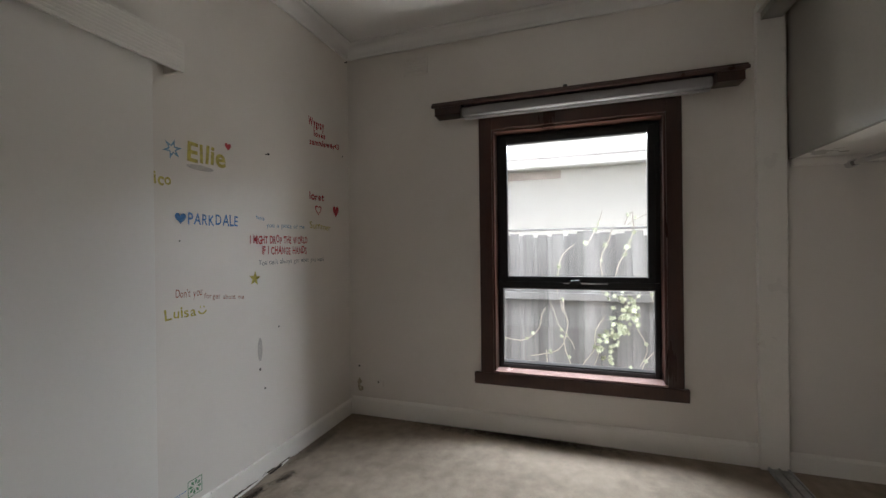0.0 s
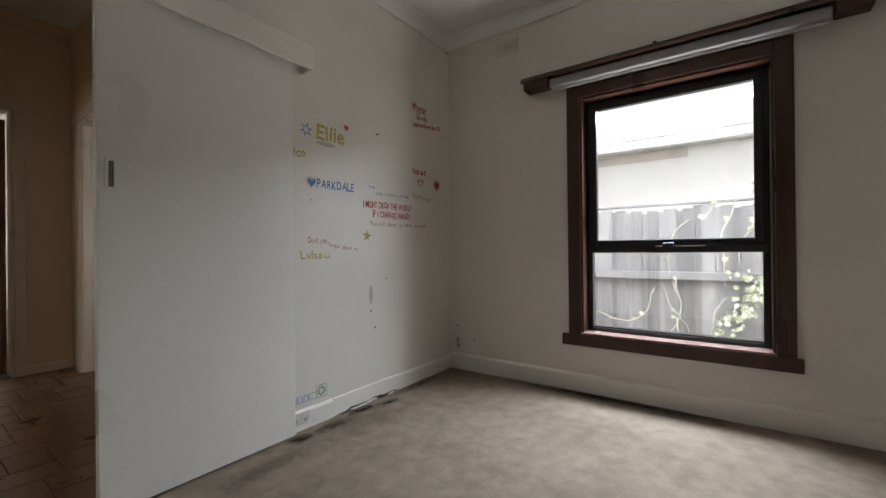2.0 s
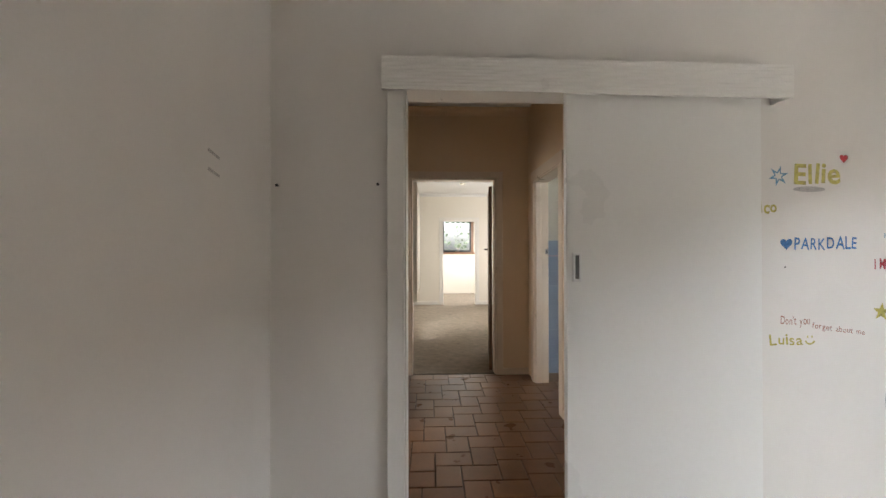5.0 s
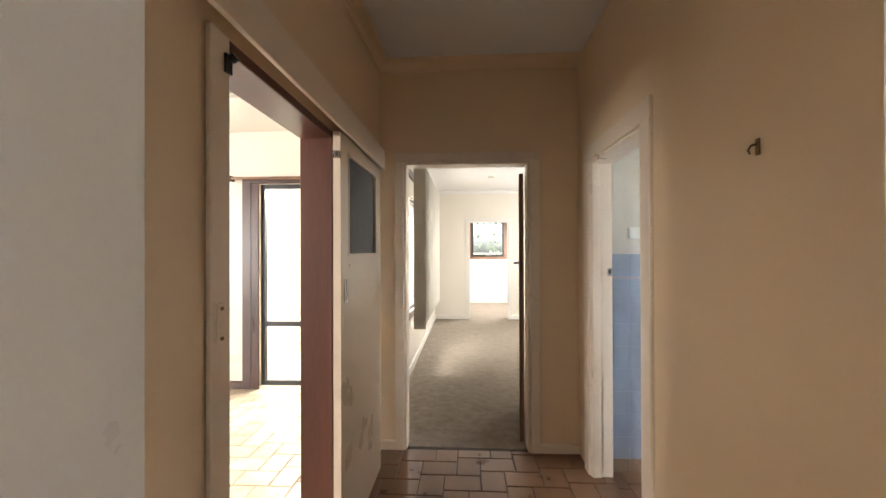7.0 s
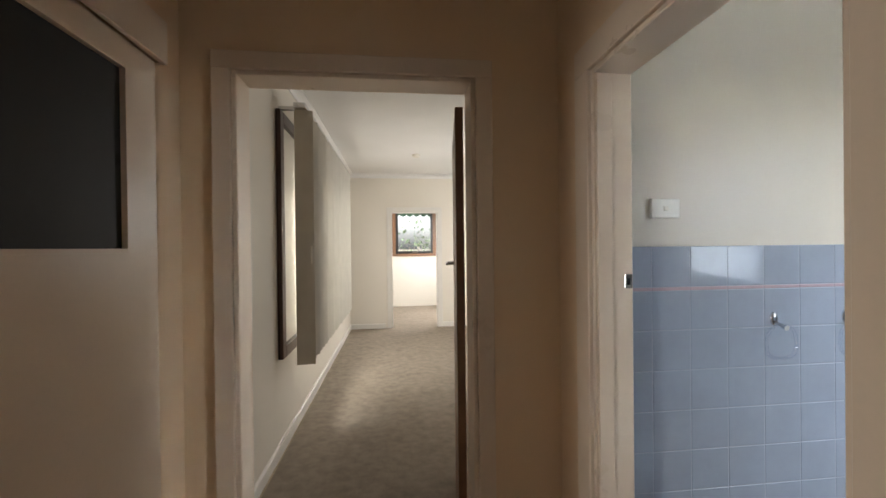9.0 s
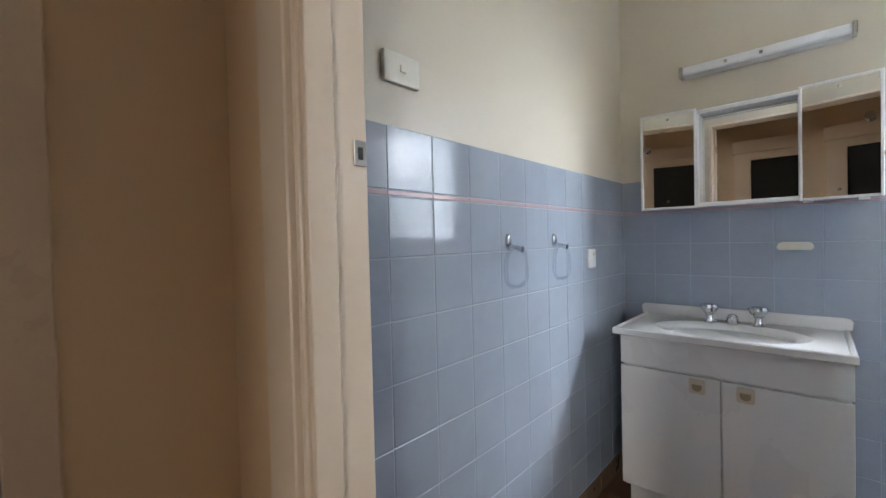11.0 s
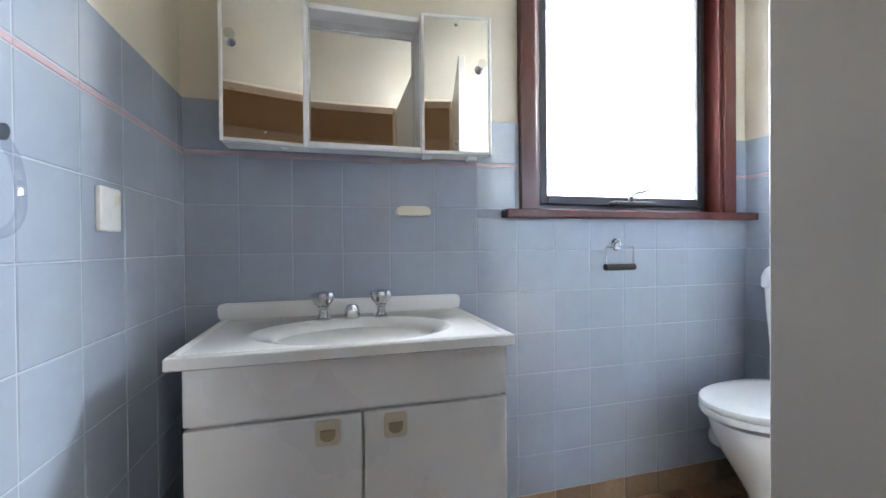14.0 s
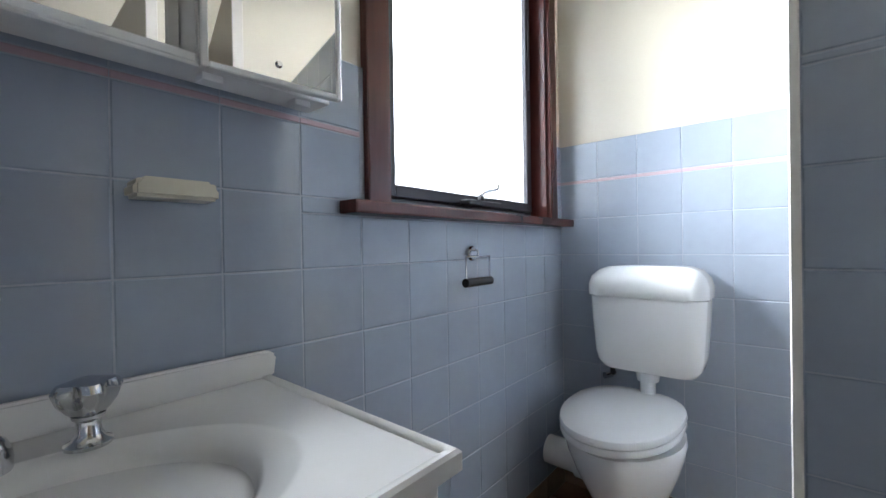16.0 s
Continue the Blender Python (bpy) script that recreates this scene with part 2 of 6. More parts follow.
def glass_mat(name, colour=(1, 1, 1), frosted=0.0):
    m = bpy.data.materials.new(name)
    m.use_nodes = True
    n, l = m.node_tree.nodes, m.node_tree.links
    n.remove(n["Principled BSDF"])
    out = n["Material Output"]
    tr = n.new("ShaderNodeBsdfTransparent")
    tr.inputs[0].default_value = (*colour, 1)
    gl = n.new("ShaderNodeBsdfGlossy")
    gl.inputs["Roughness"].default_value = 0.03
    fr = n.new("ShaderNodeLayerWeight")
    fr.inputs["Blend"].default_value = 0.5
    fifth = n.new("ShaderNodeMath")
    fifth.operation = "POWER"
    fifth.inputs[1].default_value = 5.0
    l.new(fr.outputs["Facing"], fifth.inputs[0])
    amount = n.new("ShaderNodeMapRange")
    amount.inputs["To Min"].default_value, amount.inputs["To Max"].default_value = 0.04, 0.9
    l.new(fifth.outputs[0], amount.inputs["Value"])
    mix = n.new("ShaderNodeMixShader")
    l.new(amount.outputs[0], mix.inputs[0])
    first = tr.outputs[0]
    if frosted:
        tl = n.new("ShaderNodeBsdfTranslucent")
        tl.inputs[0].default_value = (0.34, 0.355, 0.37, 1)
        m2 = n.new("ShaderNodeMixShader")
        m2.inputs[0].default_value = frosted
        l.new(tr.outputs[0], m2.inputs[1])
        l.new(tl.outputs[0], m2.inputs[2])
        first = m2.outputs[0]
    l.new(first, mix.inputs[1])
    l.new(gl.outputs[0], mix.inputs[2])
    l.new(mix.outputs[0], out.inputs[0])
    return m


GLASS = glass_mat("clear_glass", (0.97, 0.98, 0.98))
FROST = glass_mat("frosted_glass", (1, 1, 1), 0.72)
MIRROR = mat("mirror_silver", (0.86, 0.86, 0.85), 0.02, 1.0, var=0.0, bump=0.0)
n_ = MIRROR.node_tree
for link in list(n_.links):
    if link.to_socket.name == "Roughness":
        n_.links.remove(link)
n_.nodes["Principled BSDF"].inputs["Roughness"].default_value = 0.0

# ---- structure ----
# bedroom: x -3.47..0, y -3.2..0; hall: x -3.21..-1.70, y 0.12..2.65; bathroom: x -1.58..0.08, y 0.335..2.48
BZ, HZ = 2.66, 2.82
part("floor_bedroom", bx(-3.47, -3.2, -0.12, 0.0, 0.06, 0), CARPET, kind="structure", label="worn beige carpet with brown stains", category="floor")
part("floor_hall", bx(-3.3, 0.06, -0.12, -1.66, 2.7, -0.006), GROUT, kind="structure", label="brown terracotta tiled hall floor", category="floor")
part("floor_bathroom", bx(-1.66, 0.2, -0.15, 0.1, 2.5, -0.036), GROUT, kind="structure", label="tiled bathroom floor", category="floor")
part("floor_far_room", bx(-3.3, 2.7, -0.12, 0.0, 8.4, 0), CARPET, kind="structure", label="beige carpet in the next room", category="floor")
part("floor_end_room", bx(-4.2, 8.4, -0.12, 0.0, 11.1, 0.0), CARPET, kind="structure", label="pale carpet in the end room", category="floor")
part("floor_living", bx(-12.0, -3.0, -0.12, -3.3, 8.6, -0.006), GROUT, kind="structure", label="tiled living room floor", category="floor")

part("wall_door_side", pierced("y", 0, 0.12, -3.6, 0.0, 0, 2.9, [(-2.93, -2.15, -1, 1.978)]), PAINT, kind="structure", label="scuffed off-white bedroom wall with childish graffiti", category="wall")
part("wall_window_side", pierced("x", 0, 0.25, -3.3, 0.12, 0, 2.9, [(-2.072, -1.068, 0.386, 1.955)]), PAINT, kind="structure", label="off-white bedroom wall with a window", category="wall")
part("wall_bedroom_west", bx(-3.59, -3.3, 0, -3.47, 0, 2.9), PAINT, kind="structure", label="plain off-white bedroom wall", category="wall")
part("wall_bedroom_south", bx(-3.47, -3.32, 0, 0, -3.2, 2.9), PAINT, kind="structure", label="plain off-white wall behind the wardrobe", category="wall")
part("ceiling_bedroom", bx(-3.47, -3.2, BZ, 0, 0, BZ + 0.1), CEIL, kind="structure", label="white plaster bedroom ceiling", category="ceiling")

part("wall_hall_east", pierced("x", -1.78, -1.69, 0.12, 2.65, -0.1, 2.95, [(1.58, 2.37, -1, 2.01)]), HALL, kind="structure", label="cream hall wall with the bathroom doorway", category="wall")
part("wall_bath_west", pierced("x", -1.69, -1.66, 0.2, 2.65, -0.1, 2.9, [(1.58, 2.37, -1, 2.01)]), BATHCREAM, kind="structure", label="cream bathroom wall with the doorway", category="wall")
part("wall_hall_west", pierced("x", -3.33, -3.21, 0.12, 2.65, -0.1, 2.95, [(0.72, 1.585, -1, 2.0)]), HALL, kind="structure", label="cream hall wall with a sliding door opening", category="wall")
part("wall_hall_north", pierced("y", 2.65, 2.77, -3.33, 0.1, -0.1, 2.95, [(-3.03, -2.122, -1, 2.085)]), HALL, kind="structure", label="cream hall wall with a doorway at its end", category="wall")
part("ceiling_hall", bx(-3.21, 0.12, HZ, -1.78, 2.65, HZ + 0.1), CEIL, kind="structure", label="plain hall ceiling", category="ceiling")

part("wall_bath_north", bx(-1.66, 2.49, -0.1, 0.09, 2.65, 2.9), BATHCREAM, kind="structure", label="cream wall above blue tiles", category="wall")
part("wall_bath_window", pierced("x", 0.09, 0.25, 0.2, 2.65, -0.1, 2.9, [(0.468, 1.341, 1.075, 2.12)]), BATHCREAM, kind="structure", label="cream wall with a frosted window", category="wall")
part("wall_bath_south", bx(-1.66, 0.2, -0.1, 0.09, 0.325, 2.9), BATHCREAM, kind="structure", label="cream wall behind the toilet", category="wall")
part("ceiling_bath", bx(-1.66, 0.325, 2.7, 0.09, 2.49, 2.8), CEIL, kind="structure", label="plain bathroom ceiling", category="ceiling")

part("wall_far_west", pierced("x", -3.40, -3.25, 2.77, 8.35, 0, 2.9, [(4.5, 6.7, 0.7, 2.1)]), CREAM, kind="structure", label="cream wall with a long window behind blinds", category="wall")
part("wall_far_north", pierced("y", 8.35, 8.47, -4.3, 0.1, 0, 2.9, [(-2.525, -1.695, -1, 2.06)]), CREAM, kind="structure", label="cream wall with a doorway", category="wall")
part("wall_far_east", bx(0, 2.77, 0, 0.12, 11.1, 2.9), CREAM, kind="structure", label="plain cream wall", category="wall")
part("ceiling_far_room", bx(-3.25, 2.77, 2.72, 0, 8.35, 2.82), CEIL, kind="structure", label="plain white ceiling", category="ceiling")
part("wall_end_north", pierced("y", 11.0, 11.2, -4.3, 0.1, 0, 2.9, [(-2.45, -1.54, 1.275, 2.345)]), CREAM, kind="structure", label="pale wall with a small window", category="wall")
part("wall_end_west", bx(-4.3, 8.47, 0, -4.2, 11.0, 2.9), CREAM, kind="structure", label="plain pale wall", category="wall")
part("ceiling_end_room", bx(-4.2, 8.47, 2.6, 0, 11.0, 2.7), CEIL, kind="structure", label="plain white ceiling", category="ceiling")

# living room, seen through the hall's sliding door
part("wall_living_south", bx(-12.1, -3.0, 0, -3.59, -2.9, 2.9), CREAM, kind="structure", label="plain cream wall", category="wall")
part("wall_living_west", pierced("x", -12.1, -12.0, -2.9, 7.0, 0, 2.9), CREAM, kind="structure", label="plain cream wall", category="wall")
part("wall_living_north", pierced("y", 6.75, 6.9, -12.0, -5.2, 0, 2.9, [(-9.5, -7.8, 0.02, 2.28)]), CREAM, kind="structure", label="cream wall with a tall window", category="wall")
part("wall_living_pier", pierced("y", 3.87, 4.0, -5.22, -3.4, 0, 2.9, [(-4.75, -3.7, 0.03, 2.15)]), CREAM, kind="structure", label="cream wall with a tall dark-framed window", category="wall")
part("wall_living_return", bx(-5.35, 3.87, 0, -5.22, 6.9, 2.9), CREAM, kind="structure", label="plain cream return wall", category="wall")
part("ceiling_living", bx(-12.0, -2.9, 2.70, -3.33, 6.9, 2.80), CEIL, kind="structure", label="white living room ceiling with downlights", category="ceiling")

part("ground", bx(-400, -400, -0.5, 400, 400, -0.45), GROUND, kind="structure", label="bare garden ground", category="ground")

# ---- fittings of the bedroom ----
def writing(text, x0, x1, z0, cap, material, label, z1=None, seed=1, bold=0.0):
    """Hand lettering on the bedroom's door-side wall, letter by letter."""
    rng = random.Random(seed)
    z1 = z0 if z1 is None else z1
    letters, x = [], 0.0
    for ch in text:
        if ch == " ":
            x += 0.42
            continue
        cu = bpy.data.curves.new("letter", "FONT")
        cu.body, cu.size, cu.resolution_u, cu.offset = ch, 1.0, 3, bold + (0.026 if material is RED else 0.004)
        cu.extrude = 0.0
        tmp = bpy.data.objects.new("letter", cu)
        me = bpy.data.meshes.new_from_object(tmp)
        bpy.data.objects.remove(tmp)
        if len(me.vertices):
            xs = [v.co.x for v in me.vertices]
            w = max(xs) - min(xs)
            turn = rng.uniform(-0.09, 0.09)
            me.transform(Matrix.Translation((x - min(xs), rng.uniform(-0.05, 0.05), 0)) @ Matrix.Rotation(turn, 4, "Z") @ Matrix.Scale(rng.uniform(0.93, 1.08), 4))
            letters.append(me)
            x += w + 0.09
    sx = (x1 - x0) / max(x - 0.09, 0.1)
    th = thing("wall_writing", (x0 + x1) / 2, 0, min(z0, z1), label, "wall writing", "writing on the bedroom wall")
    for me in letters:
        bm = bmesh.new()
        bm.from_mesh(me)
        bpy.data.meshes.remove(me)
        for v in bm.verts:
            u, w = v.co.x, v.co.y
            v.co = Vector((x0 + u * sx, -0.0022, z0 + (z1 - z0) * u * sx / (x1 - x0) + w * cap / 0.7))
        part("letter", bm, material, th)
    return th


def flat_shape(name, outline, material, label, hole=None, y=-0.0022, category="wall drawing"):
    bm = bmesh.new()
    if hole:
        a = [bm.verts.new((u, y, v)) for u, v in outline]
        b = [bm.verts.new((u, y, v)) for u, v in hole]
        for i in range(len(a)):
            j = (i + 1) % len(a)
            bm.faces.new((a[i], a[j], b[j], b[i]))
    else:
        bm.faces.new([bm.verts.new((u, y, v)) for u, v in outline])
    return part(name, bm, material, label=label, category=category, group="drawings on the bedroom wall")


def heart(cx, cz, w, h, k=1.0):
    pts = []
    for i in range(28):
        a = 2 * math.pi * i / 28
        u = 16 * math.sin(a) ** 3
        v = 13 * math.cos(a) - 5 * math.cos(2 * a) - 2 * math.cos(3 * a) - math.cos(4 * a)
        pts.append((cx + u / 32 * w * k, cz + (v + 2) / 30 * h * k))
    return pts


def star(cx, cz, r, n=5, inner=0.42, turn=0.1):
    return [(cx + math.sin(turn + math.pi * i / n) * r * (1 if i % 2 == 0 else inner), cz + math.cos(turn + math.pi * i / n) * r * (1 if i % 2 == 0 else inner)) for i in range(2 * n)]


def marker(name, colour, cover=0.9):
    m = mat(name, colour, 0.6, var=0.3, scale=30, fine=220, bump=0)
    n, l = m.node_tree.nodes, m.node_tree.links
    nz = n.new("ShaderNodeTexNoise")
    nz.inputs["Scale"].default_value = 70
    rg = n.new("ShaderNodeMapRange")
    rg.inputs["From Min"].default_value, rg.inputs["From Max"].default_value = 0.25, 0.5
    rg.inputs["To Min"].default_value, rg.inputs["To Max"].default_value = cover * 0.5, cover
    geo = n.new("ShaderNodeNewGeometry")
    l.new(geo.outputs["Position"], nz.inputs["Vector"])
    l.new(nz.outputs["Fac"], rg.inputs["Value"])
    l.new(rg.outputs[0], n["Principled BSDF"].inputs["Alpha"])
    return m


YEL = marker("yellow_marker", (0.62, 0.53, 0.10), 0.72)
BLU = marker("blue_marker", (0.05, 0.18, 0.45), 0.95)
PALEBLU = marker("pale_blue_marker", (0.16, 0.36, 0.55), 0.75)
RED = marker("red_marker", (0.40, 0.02, 0.03), 1.0)
ORG = marker("orange_red_marker", (0.55, 0.20, 0.13), 0.65)
GRY = marker("grey_green_marker", (0.22, 0.28, 0.30), 0.6)
GRN = marker("green_marker", (0.10, 0.30, 0.14), 0.85)
SMUDGE = marker("grey_smudge", (0.40, 0.38, 0.35), 0.35)
BLACKM = marker("black_mark", (0.05, 0.045, 0.04), 0.9)

writing("Ellie", -1.300, -1.098, 1.590, 0.085, YEL, "large yellow hand-drawn name on the off-white wall", 1.590, 3, 0.02)
writing("rico", -1.473, -1.372, 1.468, 0.048, YEL, "small yellow scrawl, half hidden by the sliding door", None, 5, 0.02)
writing("PARKDALE", -1.300, -1.030, 1.316, 0.050, BLU, "bold blue hand-drawn capitals on the wall", None, 7, 0.01)
writing("have", -0.909, -0.850, 1.362, 0.022, PALEBLU, "small pale blue lettering on the wall", 1.355, 8)
writing("you a piece of me", -0.835, -0.513, 1.322, 0.026, PALEBLU, "small blue handwritten line on the wall", 1.325, 9)
writing("I MIGHT DROP THE WORLD", -0.952, -0.489, 1.232, 0.040, RED, "red hand-drawn capitals on the wall", 1.238, 10)
writing("IF I CHANGE HANDS", -0.869, -0.497, 1.176, 0.042, RED, "red hand-drawn capitals on the wall", 1.172, 11)
writing("You can't always get what you want", -0.894, -0.319, 1.118, 0.028, GRY, "small grey handwritten line on the wall", 1.124, 12)
writing("Don't you", -1.361, -1.235, 1.002, 0.034, ORG, "faded orange handwriting on the wall", 0.998, 13)
writing("forget about me", -1.225, -0.996, 0.985, 0.024, ORG, "faded orange handwriting on the wall", 0.952, 14)
writing("Luisa", -1.408, -1.265, 0.915, 0.044, YEL, "yellow handwritten name on the wall", None, 15, 0.01)
writing("Wygray", -0.465, -0.300, 1.985, 0.052, RED, "dark red handwriting near the corner", 1.985, 16, 0.015)
writing("loves", -0.410, -0.290, 1.922, 0.036, RED, "dark red handwriting near the corner", 1.93, 17, 0.012)
writing("sammiewes<3", -0.455, -0.127, 1.862, 0.036, RED, "dark red handwriting near the corner", 1.895, 18, 0.012)
writing("loret", -0.462, -0.312, 1.515, 0.044, RED, "dark red handwriting near the corner", 1.52, 19, 0.005)
writing("Summer", -0.464, -0.239, 1.332, 0.040, YEL, "faint yellow handwriting near the corner", 1.325, 20)
flat_shape("wall_drawing", heart(-1.334, 1.335, 0.052, 0.05), BLU, "solid blue heart drawn on the wall")
flat_shape("wall_drawing", heart(-1.083, 1.695, 0.036, 0.038), RED, "small solid red heart drawn on the wall")
flat_shape("wall_drawing", heart(-0.175, 1.455, 0.070, 0.085), RED, "solid red heart drawn near the corner")
flat_shape("wall_drawing", heart(-0.373, 1.450, 0.068, 0.066), RED, "red heart outline drawn on the wall", hole=heart(-0.373, 1.450, 0.068, 0.066, 0.72))
flat_shape("wall_drawing", star(-0.923, 1.050, 0.040), YEL, "solid yellow star drawn on the wall")
flat_shape("wall_drawing", star(-1.367, 1.622, 0.045, 6, 0.38, 0.25), PALEBLU, "spiky blue star drawn on the wall", hole=star(-1.367, 1.622, 0.022, 6, 0.5, 0.25))
sm = [(-1.235 + 0.024 * math.cos(a), 0.938 + 0.024 * math.sin(a)) for a in [math.pi * (1.1 + 0.8 * i / 10) for i in range(11)]]
sm2 = [(-1.235 + 0.017 * math.cos(a), 0.938 + 0.017 * math.sin(a)) for a in [math.pi * (1.9 - 0.8 * i / 10) for i in range(11)]]
flat_shape("wall_drawing", sm + sm2, YEL, "yellow smile drawn beside the lettering")
for ex in (-1.245, -1.226):
    flat_shape("wall_drawing", [(ex + 0.003 * math.cos(a), 0.948 + 0.006 * math.sin(a)) for a in [i * math.pi / 4 for i in range(8)]], YEL, "yellow eye dot of a drawn smile")
flat_shape("wall_smudge", [(-0.893 + 0.017 * math.cos(a), 0.675 + 0.062 * math.sin(a)) for a in [i * math.pi / 8 for i in range(16)]], SMUDGE, "grey scuff on the wall", category="wall mark")
flat_shape("wall_smudge", [(-1.235 + 0.07 * math.cos(a), 1.567 + 0.012 * math.sin(a)) for a in [i * math.pi / 8 for i in range(16)]], SMUDGE, "faint grey smear below the yellow letters", category="wall mark")
for sx_, sz_, r_ in ((-0.893, 0.57, 0.008), (-0.75, 0.77, 0.006), (-0.86, 0.46, 0.007), (-1.34, 1.24, 0.004), (-0.08, 1.86, 0.007), (-1.46, 1.9, 0.004)):
    flat_shape("wall_smudge", [(sx_ + r_ * math.cos(a), sz_ + r_ * math.sin(a)) for a in [i * math.pi / 3 for i in range(6)]], BLACKM, "tiny dark chip in the wall paint", category="wall mark")


def border(x0, x1, z0, h, label):
    """A painted border: two lines with a meander of small hooks between them."""
    bm = bmesh.new()
    y = -0.003
    def line(u0, v0, u1, v1, mbm=None):
        bm.faces.new([bm.verts.new(p) for p in ((u0, y, v0), (u1, y, v0), (u1, y, v1), (u0, y, v1))])
    line(x0, z0, x1, z0 + h * 0.07)
    line(x0, z0 + h * 0.93, x1, z0 + h)
    step = h * 0.95
    u = x0 + step * 0.2
    t = h * 0.09
    while u + step * 0.75 < x1:
        a, b, m = z0 + h * 0.2, z0 + h * 0.8, z0 + h * 0.5
        w = step * 0.62
        line(u, b - t, u + w * 0.55, b)
        line(u, m, u + t, b)
        line(u, m, u + w * 0.55, m + t)
        line(u + w * 0.55 - t, a, u + w * 0.55, m)
        line(u, a, u + w * 0.55, a + t)
        line(u + w * 0.7, a, u + w, a + t)
        line(u + w * 0.7, m, u + w, m + t)
        line(u + w * 0.7, m, u + w * 0.7 + t, b)
        u += step
    return part("painted_border", bm, BLU, label=label, category="painted border")


flat_shape("painted_border_ground", [(-3.434, 0.116), (-3.032, 0.116), (-3.032, 0.166), (-3.434, 0.166)], marker("pale_turquoise", (0.50, 0.60, 0.64), 0.5), "pale blue strip above the skirting", y=-0.0018, category="painted border")
border(-3.434, -3.032, 0.119, 0.044, "blue painted meander border above the skirting")
border(-1.49, -1.322, 0.139, 0.037, "short blue painted meander border beside the sliding door")
for k in range(8):
    a = k * math.pi / 4 + 0.2
    cx, cz = -1.283, 0.172
    flat_shape("painted_petal", [(cx + math.sin(a) * 0.008, cz + math.cos(a) * 0.008), (cx + math.sin(a + 0.28) * 0.024, cz + math.cos(a + 0.28) * 0.024), (cx + math.sin(a) * 0.031, cz + math.cos(a) * 0.031), (cx + math.sin(a - 0.28) * 0.024, cz + math.cos(a - 0.28) * 0.024)], GRN, "green petal of a painted flower", y=-0.003)
sq = [(-1.318, 0.137), (-1.248, 0.137), (-1.248, 0.207), (-1.318, 0.207)]
flat_shape("painted_square", sq, GRN, "green painted square round a flower", hole=[(-1.283 + (u + 1.283) * 0.9, 0.172 + (v - 0.172) * 0.9) for u, v in sq], y=-0.0028)
for k in range(5):
    a = k * 2 * math.pi / 5
    cx, cz = -3.452 + 0.018 * math.sin(a), 0.195 + 0.03 * math.cos(a)
    flat_shape("painted_petal", [(max(cx + 0.012 * math.cos(b), -3.469), cz + 0.013 * math.sin(b)) for b in [i * math.pi / 4 for i in range(8)]], RED if k % 2 else GRN, "painted flower petal in the corner", y=-0.0026)

# sliding door, its track cover and its casing
sd = thing("sliding_door", -1.9, -0.05, 0, "white painted flush sliding door, partly open, on the bedroom wall", "sliding door")
part("door_leaf", bx(-2.285, -0.064, 0.012, -1.49, -0.028, 1.95, 0.002), LEAF, sd)
part("flush_pull", plane_frame("y", -0.070, -0.062, -2.262, -2.226, 1.188, 1.302, 0.010, bevel=0.001), mat("satin_steel", (0.74, 0.73, 0.71), 0.4, 0.35, var=0.05, bump=0), sd, "satin steel rectangular flush pull")
part("pull_recess", bx(-2.252, -0.0655, 1.198, -2.236, -0.0645, 1.292), mat("dark_steel", (0.15, 0.145, 0.14), 0.4, 0.7, bump=0), sd, "dark recess of the flush pull")
SAG = Matrix.Translation((-3.0, 0, 1.93)) @ Matrix.Rotation(radians(0.62), 4, "Y") @ Matrix.Translation((3.0, 0, -1.93))
cov = thing("track_cover", -2.19, 0, 1.915, "white reeded timber pelmet covering the sliding door track", "pelmet")
bm = move(bx(-3.012, -0.1, 1.932, -1.386, -0.086, 2.061, 0.0015), SAG)
for k in range(9):
    z = 1.943 + k * 0.0135
    part("reed", move(cyl((-3.011, -0.0985, z), (-1.387, -0.0985, z), 0.0034, seg=8), SAG), TRIM, cov)
part("cover_face", bm, TRIM, cov)
part("cover_top", move(bx(-3.012, -0.086, 2.049, -1.386, 0, 2.061, 0.001), SAG), TRIM, cov)
part("cover_end", move(bx(-1.40, -0.086, 1.936, -1.386, 0, 2.048, 0.001), SAG), TRIM, cov)
part("track_rail", bx(-2.96, -0.062, 1.985, -1.41, -0.03, 2.015), mat("track_steel", (0.4, 0.4, 0.4), 0.4, 1.0, bump=0), cov)
cas = thing("door_casing", -2.55, 0.05, 0, "white painted casing round the sliding door opening", "door casing")
part("casing_post", bx(-3.0, -0.022, 0, -2.93, 0.0, 1.965, 0.003), TRIM, cas)
part("casing_jamb", bx(-2.928, -0.02, 0, -2.922, 0.128, 1.976, 0.001), TRIM, cas)
part("casing_head", bx(-2.922, -0.012, 1.963, -2.152, 0.128, 1.976, 0.001), TRIM, cas)
part("casing_jamb", bx(-2.165, 0.0, 0, -2.152, 0.128, 1.963, 0.001), TRIM, cas)


def skirting(axis, face, b0, b1, z0, h, t, material, label, side, name="baseboard"):
    """A moulded skirting board along a wall: side is +1 or -1, the way it stands out."""
    prof = [(0, z0), (t, z0), (t, z0 + h * 0.86), (t * 0.75, z0 + h * 0.93), (t * 0.3, z0 + h), (0, z0 + h)]
    pts = [(face + side * u, v) for u, v in prof]
    if axis == "x":
        rings = [[(u, b, v) for u, v in pts] for b in (b0, b1)]
    else:
        rings = [[(b, u, v) for u, v in pts] for b in (b0, b1)]
    return part(name, loft(rings), material, kind="structure", label=label, category="skirting board")


